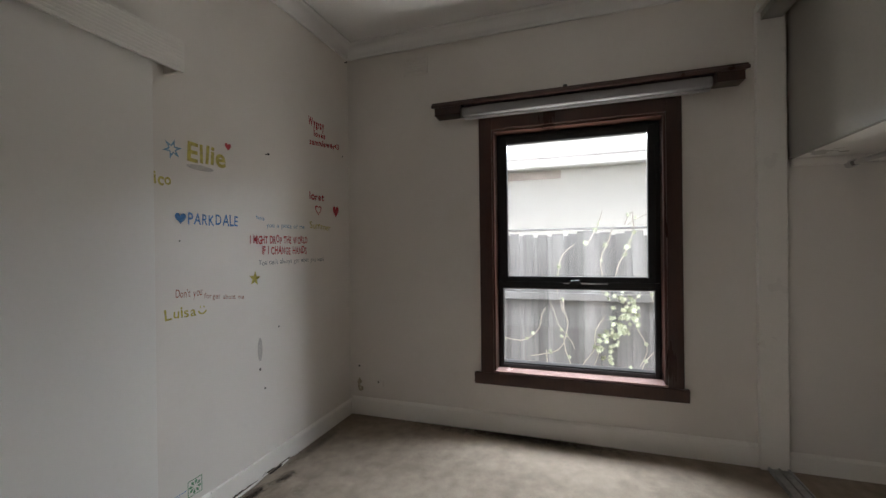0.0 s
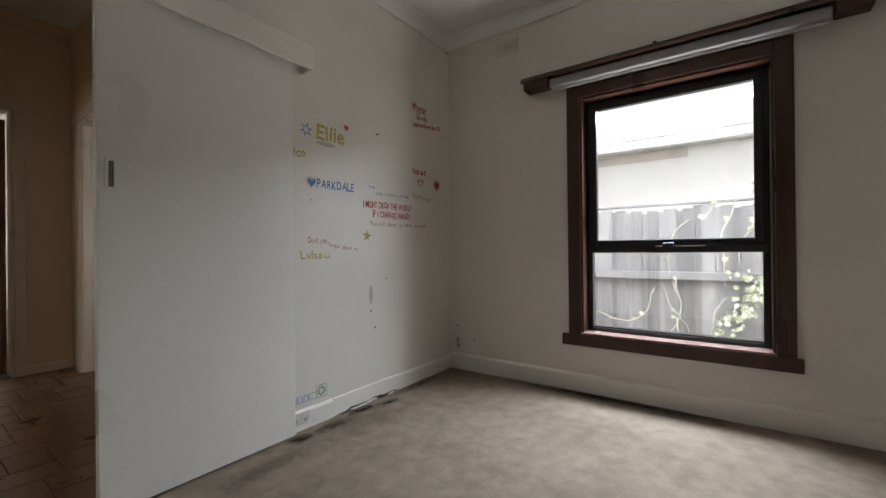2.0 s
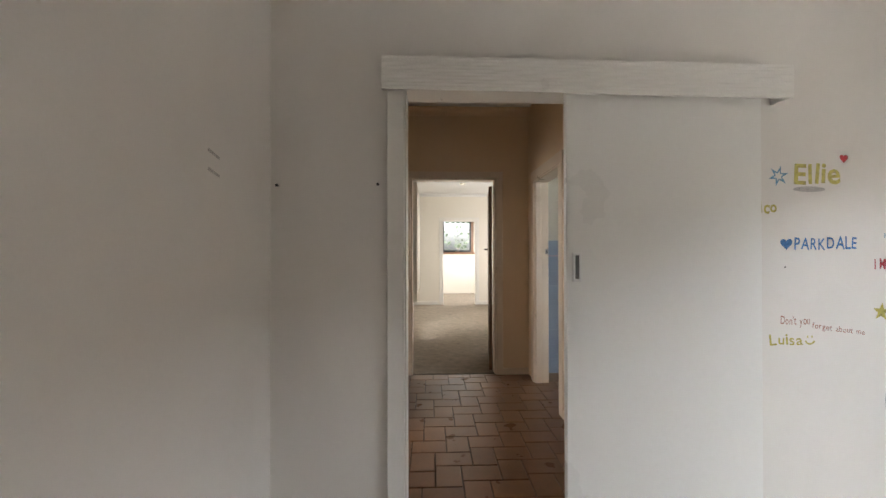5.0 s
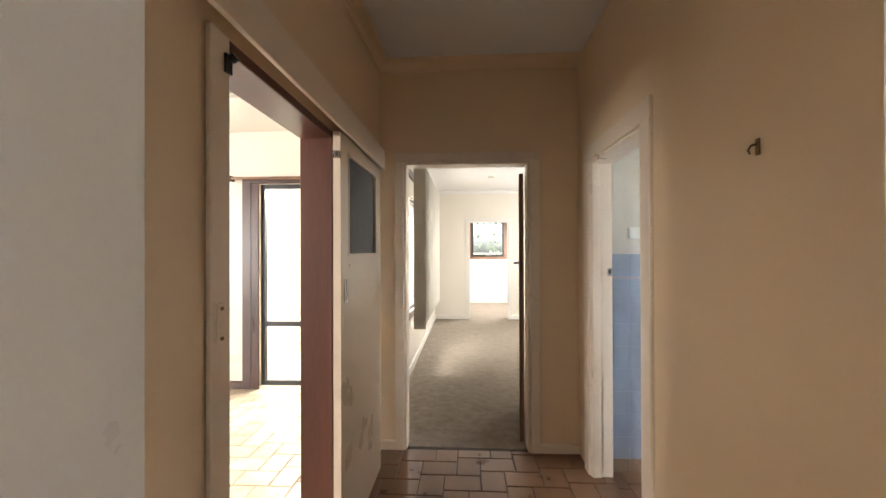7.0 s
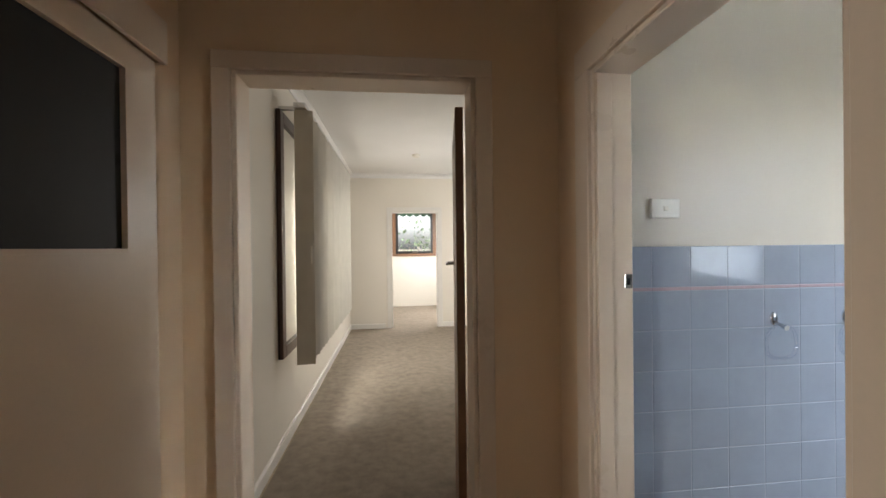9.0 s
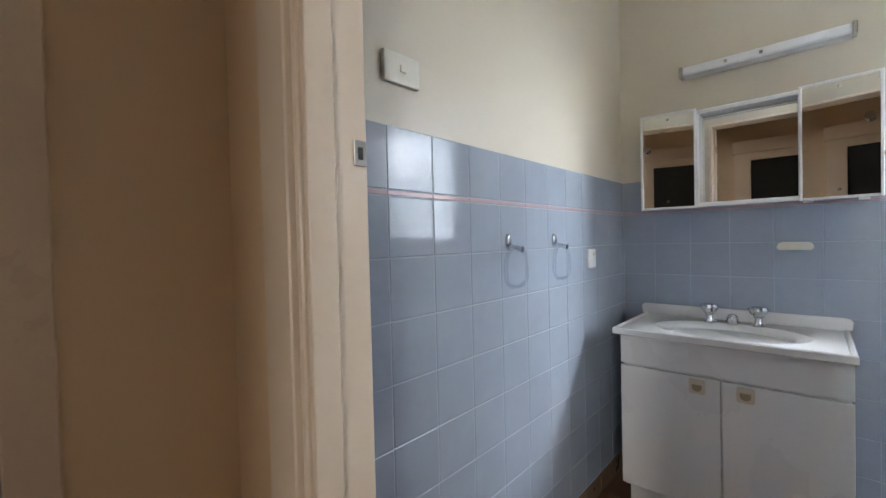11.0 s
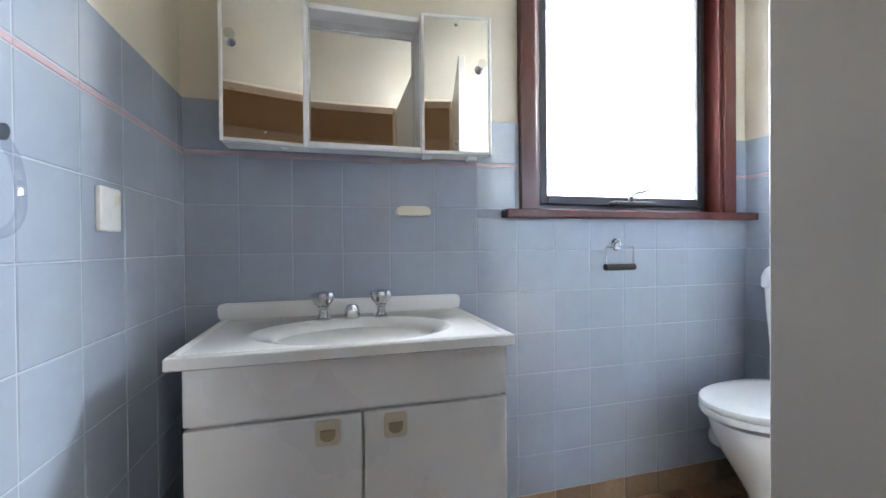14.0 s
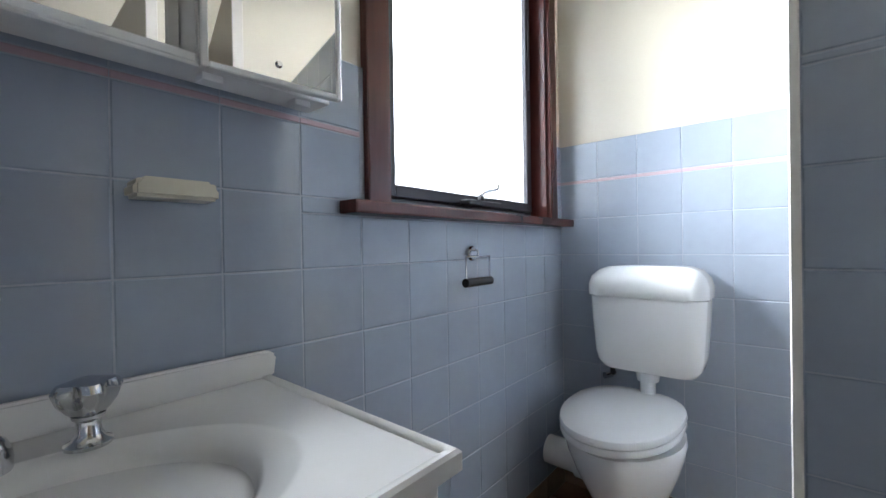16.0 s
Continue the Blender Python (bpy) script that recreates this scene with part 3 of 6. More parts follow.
skirting("x", 0, -2.5, -0.016, 0, 0.125, 0.016, TRIM, "white painted skirting board under the window", -1)
skirting("x", 0, -3.2, -2.63, 0, 0.10, 0.014, TRIM, "white skirting inside the wardrobe", -1)
skirting("y", 0, -0.655, 0, 0, 0.105, 0.016, TRIM, "white painted skirting board by the corner", -1)
skirting("y", 0, -1.49, -1.21, 0, 0.105, 0.016, TRIM, "white painted skirting behind the door", -1)
skirting("y", 0, -3.47, -3.0, 0, 0.112, 0.016, TRIM, "white painted skirting board", -1)
skirting("x", -3.47, -3.2, 0, 0, 0.11, 0.016, TRIM, "white painted skirting board", 1)

# the broken stretch of skirting: board above a ragged dark gap, splinters and filler below
ROT = mat("rotten_dark_wood", (0.03, 0.022, 0.017), 0.95, var=0.5, scale=40, bump=0.6)
rng = random.Random(4)
low, n_seg = [], 26
for i in range(n_seg + 1):
    x = -1.21 + (0.555) * i / n_seg
    low.append((x, max(0.003, 0.006 + 0.009 * math.sin(math.pi * i / n_seg) + rng.uniform(-0.004, 0.007))))
bm = bmesh.new()
for (x0_, l0_), (x1_, l1_) in zip(low, low[1:]):
    loft([[(x0_, -0.016, l0_), (x0_, -0.016, 0.105), (x0_, -0.002, 0.105), (x0_, -0.002, l0_)], [(x1_, -0.016, l1_), (x1_, -0.016, 0.105), (x1_, -0.002, 0.105), (x1_, -0.002, l1_)]], bm)
bmesh.ops.remove_doubles(bm, verts=list(bm.verts), dist=1e-5)
part("broken_skirting", bm, TRIM, kind="structure", label="white skirting with a ragged broken lower edge", category="skirting board")
part("rotten_gap", bx(-1.21, -0.0015, 0.0, -0.655, -0.0005, 0.05), ROT, kind="structure", label="dark rotten wood behind the broken skirting", category="skirting board")
for i in range(5):
    x = -1.17 + i * 0.10 + rng.uniform(-0.02, 0.02)
    l = rng.uniform(0.06, 0.13)
    bm = bx(x, -0.03, 0.002, x + l, -0.018, rng.uniform(0.005, 0.008), 0.001)
    move(bm, Matrix.Translation((x, -0.024, 0)) @ Matrix.Rotation(rng.uniform(-0.2, 0.2), 4, "Z") @ Matrix.Translation((-x, 0.024, 0)))
    part("splinter", bm, TRIM if i % 3 else ROT, label="broken splinter of painted skirting on the carpet", category="splinter", group="splinters of skirting")


# stains of the carpet and shade painted along two wall edges, a thin layer on it
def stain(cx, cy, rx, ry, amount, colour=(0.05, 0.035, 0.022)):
    m = mat("carpet_stain_and_shade", colour, 0.95, var=0.3, scale=20, fine=400, bump=0.8, spec=0.1)
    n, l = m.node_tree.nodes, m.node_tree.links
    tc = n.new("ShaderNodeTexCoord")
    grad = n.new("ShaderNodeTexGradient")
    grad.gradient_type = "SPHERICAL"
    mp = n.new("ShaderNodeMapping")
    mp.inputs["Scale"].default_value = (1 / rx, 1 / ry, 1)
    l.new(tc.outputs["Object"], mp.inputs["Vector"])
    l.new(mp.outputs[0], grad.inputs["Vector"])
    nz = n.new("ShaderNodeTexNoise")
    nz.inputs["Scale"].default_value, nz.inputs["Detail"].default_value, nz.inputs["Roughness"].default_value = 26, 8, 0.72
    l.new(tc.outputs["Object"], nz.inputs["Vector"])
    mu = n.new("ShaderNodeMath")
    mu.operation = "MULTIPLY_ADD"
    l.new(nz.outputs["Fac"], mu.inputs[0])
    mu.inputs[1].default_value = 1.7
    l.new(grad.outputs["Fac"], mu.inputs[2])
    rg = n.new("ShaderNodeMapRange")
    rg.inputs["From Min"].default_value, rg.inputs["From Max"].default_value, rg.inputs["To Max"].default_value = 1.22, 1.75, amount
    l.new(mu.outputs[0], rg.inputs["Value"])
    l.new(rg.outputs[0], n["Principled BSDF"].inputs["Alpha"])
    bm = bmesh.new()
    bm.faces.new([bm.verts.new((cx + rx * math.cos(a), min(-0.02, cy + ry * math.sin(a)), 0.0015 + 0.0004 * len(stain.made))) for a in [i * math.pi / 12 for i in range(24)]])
    stain.made.append(part("carpet_stain_and_shade", bm, m, label="dark brown layer on the carpet, soaked stains and painted wall-edge shade", category="stain", kind="structure"))


stain.made = []
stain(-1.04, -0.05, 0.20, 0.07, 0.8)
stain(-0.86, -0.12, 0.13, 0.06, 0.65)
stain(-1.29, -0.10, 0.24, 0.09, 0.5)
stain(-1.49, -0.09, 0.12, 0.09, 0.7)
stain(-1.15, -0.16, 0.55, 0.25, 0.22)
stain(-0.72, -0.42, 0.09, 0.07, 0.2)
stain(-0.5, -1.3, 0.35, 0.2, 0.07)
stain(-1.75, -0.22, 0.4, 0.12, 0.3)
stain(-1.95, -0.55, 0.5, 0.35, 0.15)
# These two are edge shade painted on the carpet along the walls.
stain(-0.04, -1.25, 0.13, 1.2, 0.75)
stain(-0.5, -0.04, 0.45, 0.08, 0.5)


# cornice: a coved moulding between walls and ceiling
def cornice(axis, face, b0, b1, z, side, material, label, d=0.085):
    prof = [(0, z), (0, z - d), (0.012, z - d), (0.016, z - d + 0.012)]
    for i in range(7):
        a = i / 6 * math.pi / 2
        prof.append((0.016 + (d - 0.03) * (1 - math.cos(a)), z - d + 0.014 + (d - 0.03) * math.sin(a)))
    prof += [(d - 0.006, z - 0.012), (d, z - 0.01), (d, z)]
    pts = [(face + side * u, v) for u, v in prof]
    rings = [[(u, b, v) for u, v in pts] for b in (b0, b1)] if axis == "x" else [[(b, u, v) for u, v in pts] for b in (b0, b1)]
    return part("trim_cornice", loft(rings), material, kind="structure", label=label, category="cornice")


for a_, f_, p_, q_, s_ in (("x", 0, -2.6, 0, -1), ("y", 0, -3.47, 0, -1), ("x", -3.47, -3.2, 0, 1)):
    cornice(a_, f_, p_, q_, BZ, s_, CEIL, "white coved plaster cornice")
for a_, f_, p_, q_, s_ in (("y", 2.65, -3.21, -1.7, -1), ("x", -3.21, 0.12, 2.65, 1), ("x", -1.7, 0.12, 2.65, -1), ("y", 0.12, -3.21, -1.7, 1)):
    cornice(a_, f_, p_, q_, HZ, s_, HALL, "cream painted coved cornice", 0.075)
for a_, f_, p_, q_, s_ in (("y", 8.35, -3.25, 0, -1), ("x", -3.25, 2.77, 8.35, 1)):
    cornice(a_, f_, p_, q_, 2.72, s_, CEIL, "white coved cornice in the next room", 0.07)

# window of the bedroom
win = thing("window_bedroom", 0.03, -1.57, 0.3, "dark-stained timber window with black aluminium sashes", "window")
win["kind"] = "structure"
part("architrave", bx(-0.022, -1.068, 0.385, 0, -0.985, 2.035, 0.003), DARKWOOD, win)
part("architrave", bx(-0.022, -2.152, 0.385, 0, -2.072, 2.035, 0.003), DARKWOOD, win)
part("architrave", bx(-0.022, -2.072, 1.955, 0, -1.068, 2.035, 0.003), DARKWOOD, win)
part("apron", bx(-0.026, -2.178, 0.310, 0, -0.94, 0.385, 0.004), DARKWOOD, win)
part("sill_board", bx(-0.020, -2.072, 0.386, 0.10, -1.068, 0.400, 0.002), mat("worn_sill_wood", (0.26, 0.17, 0.15), 0.25, var=0.2, scale=10, fine=80), win, "worn pinkish timber sill board")
for y0, y1 in ((-1.082, -1.068), (-2.072, -2.058)):
    part("reveal", bx(-0.01, y0, 0.40, 0.10, y1, 1.955, 0.001), DARKWOOD, win)
part("reveal", bx(-0.01, -2.058, 1.94, 0.10, -1.082, 1.955, 0.001), DARKWOOD, win)
part("outer_frame", plane_frame("x", 0.095, 0.15, -2.06, -1.08, 0.398, 1.942, 0.035, bevel=0.002), BLACKMETAL, win)
top = part("upper_sash", plane_frame("x", 0.07, 0.11, -2.03, -1.11, 0.965, 1.915, 0.042, bevel=0.003), BLACKMETAL, win)
part("pane", bx(0.088, -1.99, 1.005, 0.092, -1.15, 1.875), GLASS, top)
low_s = part("lower_sash", plane_frame("x", 0.085, 0.12, -2.045, -1.095, 0.402, 0.960, 0.022, bevel=0.002), BLACKMETAL, win)
part("pane", bx(0.10, -2.025, 0.42, 0.104, -1.115, 0.94), GLASS, low_s)
part("transom", bx(0.06, -2.05, 0.925, 0.10, -1.09, 0.972, 0.003), BLACKMETAL, win)
bm = cyl((0.055, -1.60, 0.975), (0.055, -1.545, 0.975), 0.014, 0.010)
bm = bx(0.045, -1.61, 0.962, 0.065, -1.535, 0.972, 0.002, bm)
part("window_winder", bm, BLACKMETAL, win)
part("winder_bar", bx(0.05, -1.76, 0.962, 0.056, -1.50, 0.968, 0.001), CHROME, win)
# curtain pelmet and roller blind
pel = thing("curtain_pelmet", -0.05, -1.57, 2.06, "dark-stained timber curtain pelmet above the window", "curtain pelmet")
part("pelmet_board", bx(-0.105, -2.445, 2.118, 0, -0.695, 2.142, 0.002), DARKWOOD, pel)
part("pelmet_moulding", bx(-0.115, -2.45, 2.108, -0.1, -0.69, 2.130, 0.005), DARKWOOD, pel)
part("pelmet_end", bx(-0.10, -2.43, 2.058, 0, -2.30, 2.116, 0.002), DARKWOOD, pel)
part("pelmet_end", bx(-0.10, -0.885, 2.058, 0, -0.71, 2.116, 0.002), DARKWOOD, pel)
part("bracket_knob", cyl((-0.09, -1.53, 2.14), (-0.09, -1.53, 2.155), 0.012), BLACKMETAL, pel)
bl = thing("roller_blind", -0.05, -1.57, 2.04, "rolled-up pale grey translucent roller blind under the pelmet", "roller blind")
part("blind_roll", bx(-0.085, -2.29, 2.045, -0.03, -0.89, 2.104, 0.012, seg=3), mat("blind_fabric", (0.30, 0.29, 0.29), 0.7, var=0.05, bump=0.1), bl, smooth=True)
part("blind_bar", bx(-0.05, -2.285, 2.032, -0.035, -0.895, 2.046, 0.003), mat("blind_bar_plastic", (0.6, 0.6, 0.6), 0.4), bl)

# wall vent, plug plates, marks
vent = thing("wall_vent", 0, -0.54, 2.39, "white plaster wall vent with five slots", "wall vent")
part("vent_plate", bx(-0.008, -0.632, 2.395, 0, -0.452, 2.510, 0.003), PAINT, vent)
for k in range(6):
    part("louvre", bx(-0.014, -0.622, 2.405 + k * 0.017, -0.007, -0.462, 2.414 + k * 0.017, 0.002), PAINT, vent)
pp = thing("power_point", -1.42, -0.016, 0.04, "double power point set in the skirting, worn white", "power point")
part("plate", bx(-1.49, -0.026, 0.036, -1.375, -0.0162, 0.102, 0.003), mat("worn_white_plastic", (0.62, 0.60, 0.57), 0.4, var=0.15, scale=30, dirt=(0.3, 0.22, 0.16)), pp)
for u in (-1.465, -1.405):
    for k, (du, dv) in enumerate(((-0.008, 0.06), (0.008, 0.06), (0, 0.05))):
        part("socket_slot", bx(u + du - 0.002, -0.0275, dv - 0.001, u + du + 0.002, -0.0262, dv + 0.008), BLACKMETAL, pp)
    part("switch_rocker", bx(u - 0.007, -0.029, 0.08, u + 0.007, -0.026, 0.093, 0.001), PLASTIC, pp)
bp = thing("blank_plate", -0.004, -0.085, 0.30, "small white blank plate with a dark screw hole", "blank plate")
part("plate", bx(-0.008, -0.12, 0.318, 0, -0.045, 0.362, 0.002), PAINT, bp)
part("screw_hole", cyl((-0.0105, -0.076, 0.35), (-0.0075, -0.076, 0.35), 0.006, seg=10), BLACKMETAL, bp)
bp2 = thing("blank_plate", -0.004, -0.245, 0.21, "small white blank plate low on the wall", "blank plate")
part("plate", bx(-0.008, -0.265, 0.208, 0, -0.19, 0.256, 0.002), PAINT, bp2)
part("screw_hole", cyl((-0.0105, -0.228, 0.244), (-0.0075, -0.228, 0.244), 0.006, seg=10), BLACKMETAL, bp2)
so = thing("aerial_socket", -0.01, -0.10, 0.17, "broken aerial socket with a brown stain round it", "socket")
bm = cyl((0, -0.076, 0.235), (-0.012, -0.076, 0.235), 0.016)
bm = tube([(-0.006, -0.076, 0.262), (-0.012, -0.072, 0.232), (-0.016, -0.078, 0.20), (-0.012, -0.088, 0.182)], [0.006, 0.008, 0.011, 0.009], bm=bm)
bm = cyl((0, -0.084, 0.185), (-0.012, -0.084, 0.185), 0.019, 0.016, bm=bm)
part("socket_body", bm, mat("stained_plastic", (0.42, 0.37, 0.28), 0.6, var=0.3, scale=60, dirt=(0.14, 0.09, 0.05), dirt_scale=30, dirt_amount=0.8), so)
for x_, y_, z_ in ((-3.438, 0, 1.574), (-3.036, 0, 1.579), (-0.039, 0, 2.548), (-0.832, 0, 1.714)):
    hk = thing("wall_screw", x_, 0, z_, "rusty old screw sticking out of the wall", "screw")
    part("screw_shank", cyl((x_, 0, z_), (x_, -0.018, z_), 0.003, seg=8), BLACKMETAL, hk)
    part("screw_head", cyl((x_, -0.016, z_), (x_, -0.021, z_), 0.006, seg=10), BLACKMETAL, hk)
    flat_shape("paint_patch", [(x_ + 0.022 * math.cos(a), z_ + 0.03 * math.sin(a)) for a in [i * math.pi / 6 for i in range(12)]], PAINT, "roundish patch of filler round a screw", category="wall mark") if x_ < -3 else None
for dz in (0, -0.055):
    bm = bmesh.new()
    bm.faces.new([bm.verts.new((-3.4685, -0.432 + u, 1.595 + dz + v)) for u, v in ((-0.035, 0.006), (0.03, -0.006), (0.035, 0.002), (-0.03, 0.016))])
    part("wall_smudge", bm, SMUDGE, label="grey scuff on the plain bedroom wall", category="wall mark")

# built-in wardrobe
wd = thing("wardrobe", -1.7, -2.6, 0, "built-in open wardrobe with white posts and a floor track", "wardrobe")
part("wardrobe_post", bx(-0.035, -2.63, 0, 0, -2.5, 2.46, 0.003), TRIM, wd, "white painted end post")
part("wardrobe_post", bx(-3.47, -2.63, 0, -3.43, -2.5, 2.46, 0.003), TRIM, wd, "white painted end post")
part("head_beam", bx(-3.43, -2.64, 2.42, -0.035, -2.5, 2.47, 0.003), TRIM, wd)
part("head_track", bx(-3.43, -2.62, 2.38, -0.035, -2.52, 2.419, 0.002), mat("track_aluminium", (0.45, 0.44, 0.42), 0.35, 0.8, var=0.1), wd)
ft = part("floor_track", bx(-3.43, -2.63, 0.001, -0.035, -2.53, 0.012, 0.002), mat("worn_aluminium", (0.42, 0.42, 0.42), 0.3, 0.9, var=0.25, scale=20, dirt=(0.1, 0.08, 0.06)), wd)
for y_ in (-2.628, -2.585, -2.54):
    part("track_rib", bx(-3.43, y_, 0.012, -0.035, y_ + 0.008, 0.022, 0.001), bpy.data.materials["worn_aluminium"], ft)
part("wardrobe_shelf", bx(-3.47, -3.2, 1.64, 0, -2.66, 1.665, 0.002), TRIM, wd)
part("shelf_batten", bx(-0.02, -3.2, 1.60, 0, -2.66, 1.64, 0.002), TRIM, wd)
# Upper panel is taupe, taken darker to carry the wardrobe's shade in its colour.
part("upper_panel", bx(-3.47, -2.665, 1.64, -0.002, -2.645, 2.66, 0.002), mat("shaded_taupe_panel_paint", (0.24, 0.225, 0.195), 0.5, var=0.06), wd, "taupe panel above the wardrobe shelf, shade in its colour")
part("hanging_rail", cyl((-3.47, -2.9, 1.595), (-0.05, -2.9, 1.595), 0.0125), CHROME, wd, "chrome hanging rail")
part("rail_socket", cyl((-0.0, -2.9, 1.595), (-0.05, -2.9, 1.595), 0.02), CHROME, wd)

# ---- hall fittings ----
def casing(name, axis, face, side, b0, b1, z, w, label, material=TRIM, t=0.018, depth=0.14, z0=0.0):
    """Architraves and jamb lining round a doorway b0..b1 high z."""
    th = thing(name, face if axis == "x" else (b0 + b1) / 2, (b0 + b1) / 2 if axis == "x" else face, z0, label, "door frame")
    th["kind"] = "structure"
    f0, f1 = sorted((face, face + side * t))
    d0, d1 = sorted((face + side * 0.006, face - side * depth))
    def one(nm, p0, q0, p1, q1, a0, a1):
        bm = bx(a0, p0, q0, a1, p1, q1, 0.003) if axis == "x" else bx(p0, a0, q0, p1, a1, q1, 0.003)
        part(nm, bm, material, th)
    one("architrave", b0 - w, z0, b0, z, f0, f1)
    one("architrave", b1, z0, b1 + w, z, f0, f1)
    one("head_architrave", b0 - w, z, b1 + w, z + w, f0, f1)
    one("jamb", b0 + 0.001, z0, b0 + 0.018, z - 0.001, d0, d1)
    one("jamb", b1 - 0.018, z0, b1 - 0.001, z - 0.001, d0, d1)
    one("head_jamb", b0 + 0.018, z - 0.018, b1 - 0.018, z - 0.001, d0, d1)
    return th


LINING = mat("stained_lining_wood", (0.105, 0.036, 0.022), 0.42, var=0.3, scale=5, fine=90, bump=0.12, stretch=(1, 1, 0.12))
HTRIM = mat("hall_trim_paint", (0.78, 0.65, 0.515), 0.3, var=0.03, scale=3, fine=90, bump=0.1)
casing("door_frame_hall_end", "y", 2.65, -1, -3.03, -2.122, 2.085, 0.066, "cream painted frame round the hall's end doorway", HTRIM, depth=0.13)
bf = casing("door_frame_bathroom", "x", -1.78, -1, 1.58, 2.37, 2.01, 0.095, "cream painted frame round the bathroom doorway", HTRIM, depth=0.13)
part("door_stop", bx(-1.779, 2.338, 0, -1.727, 2.3515, 1.99, 0.002), HTRIM, bf)
part("strike_plate", bx(-1.682, 2.3465, 1.28, -1.656, 2.3522, 1.327, 0.001), CHROME, bf, "chrome strike plate")
part("strike_hole", bx(-1.674, 2.3455, 1.292, -1.664, 2.3465, 1.314), BLACKMETAL, bf)
skirting("y", 2.65, -2.056, -1.78, 0, 0.07, 0.014, HTRIM, "cream skirting board", -1)
skirting("y", 2.65, -3.21, -3.096, 0, 0.07, 0.014, HTRIM, "cream skirting board", -1)
skirting("x", -1.78, 0.12, 1.485, 0, 0.07, 0.014, HTRIM, "cream skirting board", -1)
skirting("y", 0.12, -2.13, -1.78, 0, 0.07, 0.014, HTRIM, "cream skirting board", 1)
hk = thing("wall_hook", -1.78, 0.86, 1.73, "small brass coat hook on the hall wall", "hook")
part("hook_plate", bx(-1.784, 0.852, 1.70, -1.78, 0.868, 1.745, 0.001), mat("tarnished_brass", (0.25, 0.16, 0.08), 0.4, 0.9), hk)
part("hook_arm", tube([(-1.784, 0.86, 1.73), (-1.80, 0.86, 1.725), (-1.808, 0.86, 1.712), (-1.802, 0.86, 1.702)], 0.003), bpy.data.materials["tarnished_brass"], hk)

# opening to the living room with its glazed sliding door
dl = thing("door_lining_living", -3.27, 1.13, 0, "dark-stained timber lining of the living room opening", "door lining")
dl["kind"] = "structure"
part("lining_post", bx(-3.345, 1.552, 0, -3.195, 1.585, 2.0, 0.003), LINING, dl)
part("lining_post", bx(-3.345, 0.72, 0, -3.195, 0.738, 2.0, 0.003), LINING, dl)
part("lining_head", bx(-3.345, 0.738, 1.965, -3.195, 1.552, 2.0, 0.003), LINING, dl)
part("lining_strip", bx(-3.205, 0.655, 0, -3.19, 0.735, 2.0, 0.003), HTRIM, dl, "cream cover strip")
gd = thing("sliding_door", -3.165, 1.98, 0, "cream sliding door with a dark upper glass panel", "sliding door")
GD0, GD1 = 1.535, 2.385
bm = bx(-3.183, GD0, 0.01, -3.148, GD1, 1.43)
bm = bx(-3.183, GD0, 1.91, -3.148, GD1, 1.99, bm=bm)
bm = bx(-3.183, GD0, 1.43, -3.148, 1.672, 1.91, bm=bm)
bm = bx(-3.183, 2.245, 1.43, -3.148, GD1, 1.91, bm=bm)
bmesh.ops.remove_doubles(bm, verts=list(bm.verts), dist=1e-5)
part("door_leaf", bm, HTRIM, gd)
part("glass_panel", bx(-3.170, 1.672, 1.43, -3.160, 2.245, 1.91), mat("dark_obscure_glass", (0.035, 0.038, 0.04), 0.5, var=0.05, scale=20, fine=60, bump=0.05, spec=0.2), gd, "dark obscure glass panel")
part("glass_bead", plane_frame("x", -3.150, -3.145, 1.660, 2.257, 1.418, 1.922, 0.012, bevel=0.001), HTRIM, gd)
part("flush_pull", plane_frame("x", -3.149, -3.143, 1.585, 1.622, 1.20, 1.315, 0.008, bevel=0.001), CHROME, gd, "chrome flush pull")
part("pull_recess", bx(-3.1475, 1.593, 1.208, -3.1465, 1.614, 1.307), bpy.data.materials["dark_steel"], gd)
bm = bx(-3.178, 1.515, 1.865, -3.150, 1.535, 1.90, 0.003)
bm = cyl((-3.165, 1.51, 1.875), (-3.165, 1.50, 1.895), 0.006, bm=bm)
part("edge_bolt", bm, CHROME, gd, "small chrome bolt on the door edge")
pc = thing("track_cover", -3.15, 1.55, 2.0, "cream timber pelmet over the hall's sliding door track", "pelmet")
part("cover_face", bx(-3.135, 0.30, 1.985, -3.118, 2.40, 2.115, 0.003), HTRIM, pc)
part("cover_top", bx(-3.21, 0.30, 2.10, -3.135, 2.40, 2.115, 0.002), HTRIM, pc)
part("cover_end", bx(-3.21, 2.385, 1.985, -3.135, 2.40, 2.10, 0.002), HTRIM, pc)
lk = thing("door_catch", -3.19, 0.69, 1.2, "worn catch plate with two screws on the cover strip", "door catch")
part("catch_plate", bx(-3.19, 0.672, 1.215, -3.184, 0.702, 1.315, 0.002), HTRIM, lk)
for z_ in (1.225, 1.30):
    part("screw_head", cyl((-3.184, 0.687, z_), (-3.180, 0.687, z_), 0.005, seg=10), bpy.data.materials["tarnished_brass"], lk)
bt = thing("barrel_bolt", -3.18, 0.72, 1.93, "small dark bolt at the top of the opening", "bolt")
bm = bx(-3.19, 0.705, 1.90, -3.182, 0.735, 1.95, 0.002)
bm = cyl((-3.178, 0.72, 1.935), (-3.165, 0.72, 1.945), 0.012, 0.014, bm=bm)
part("bolt_body", bm, BLACKMETAL, bt)

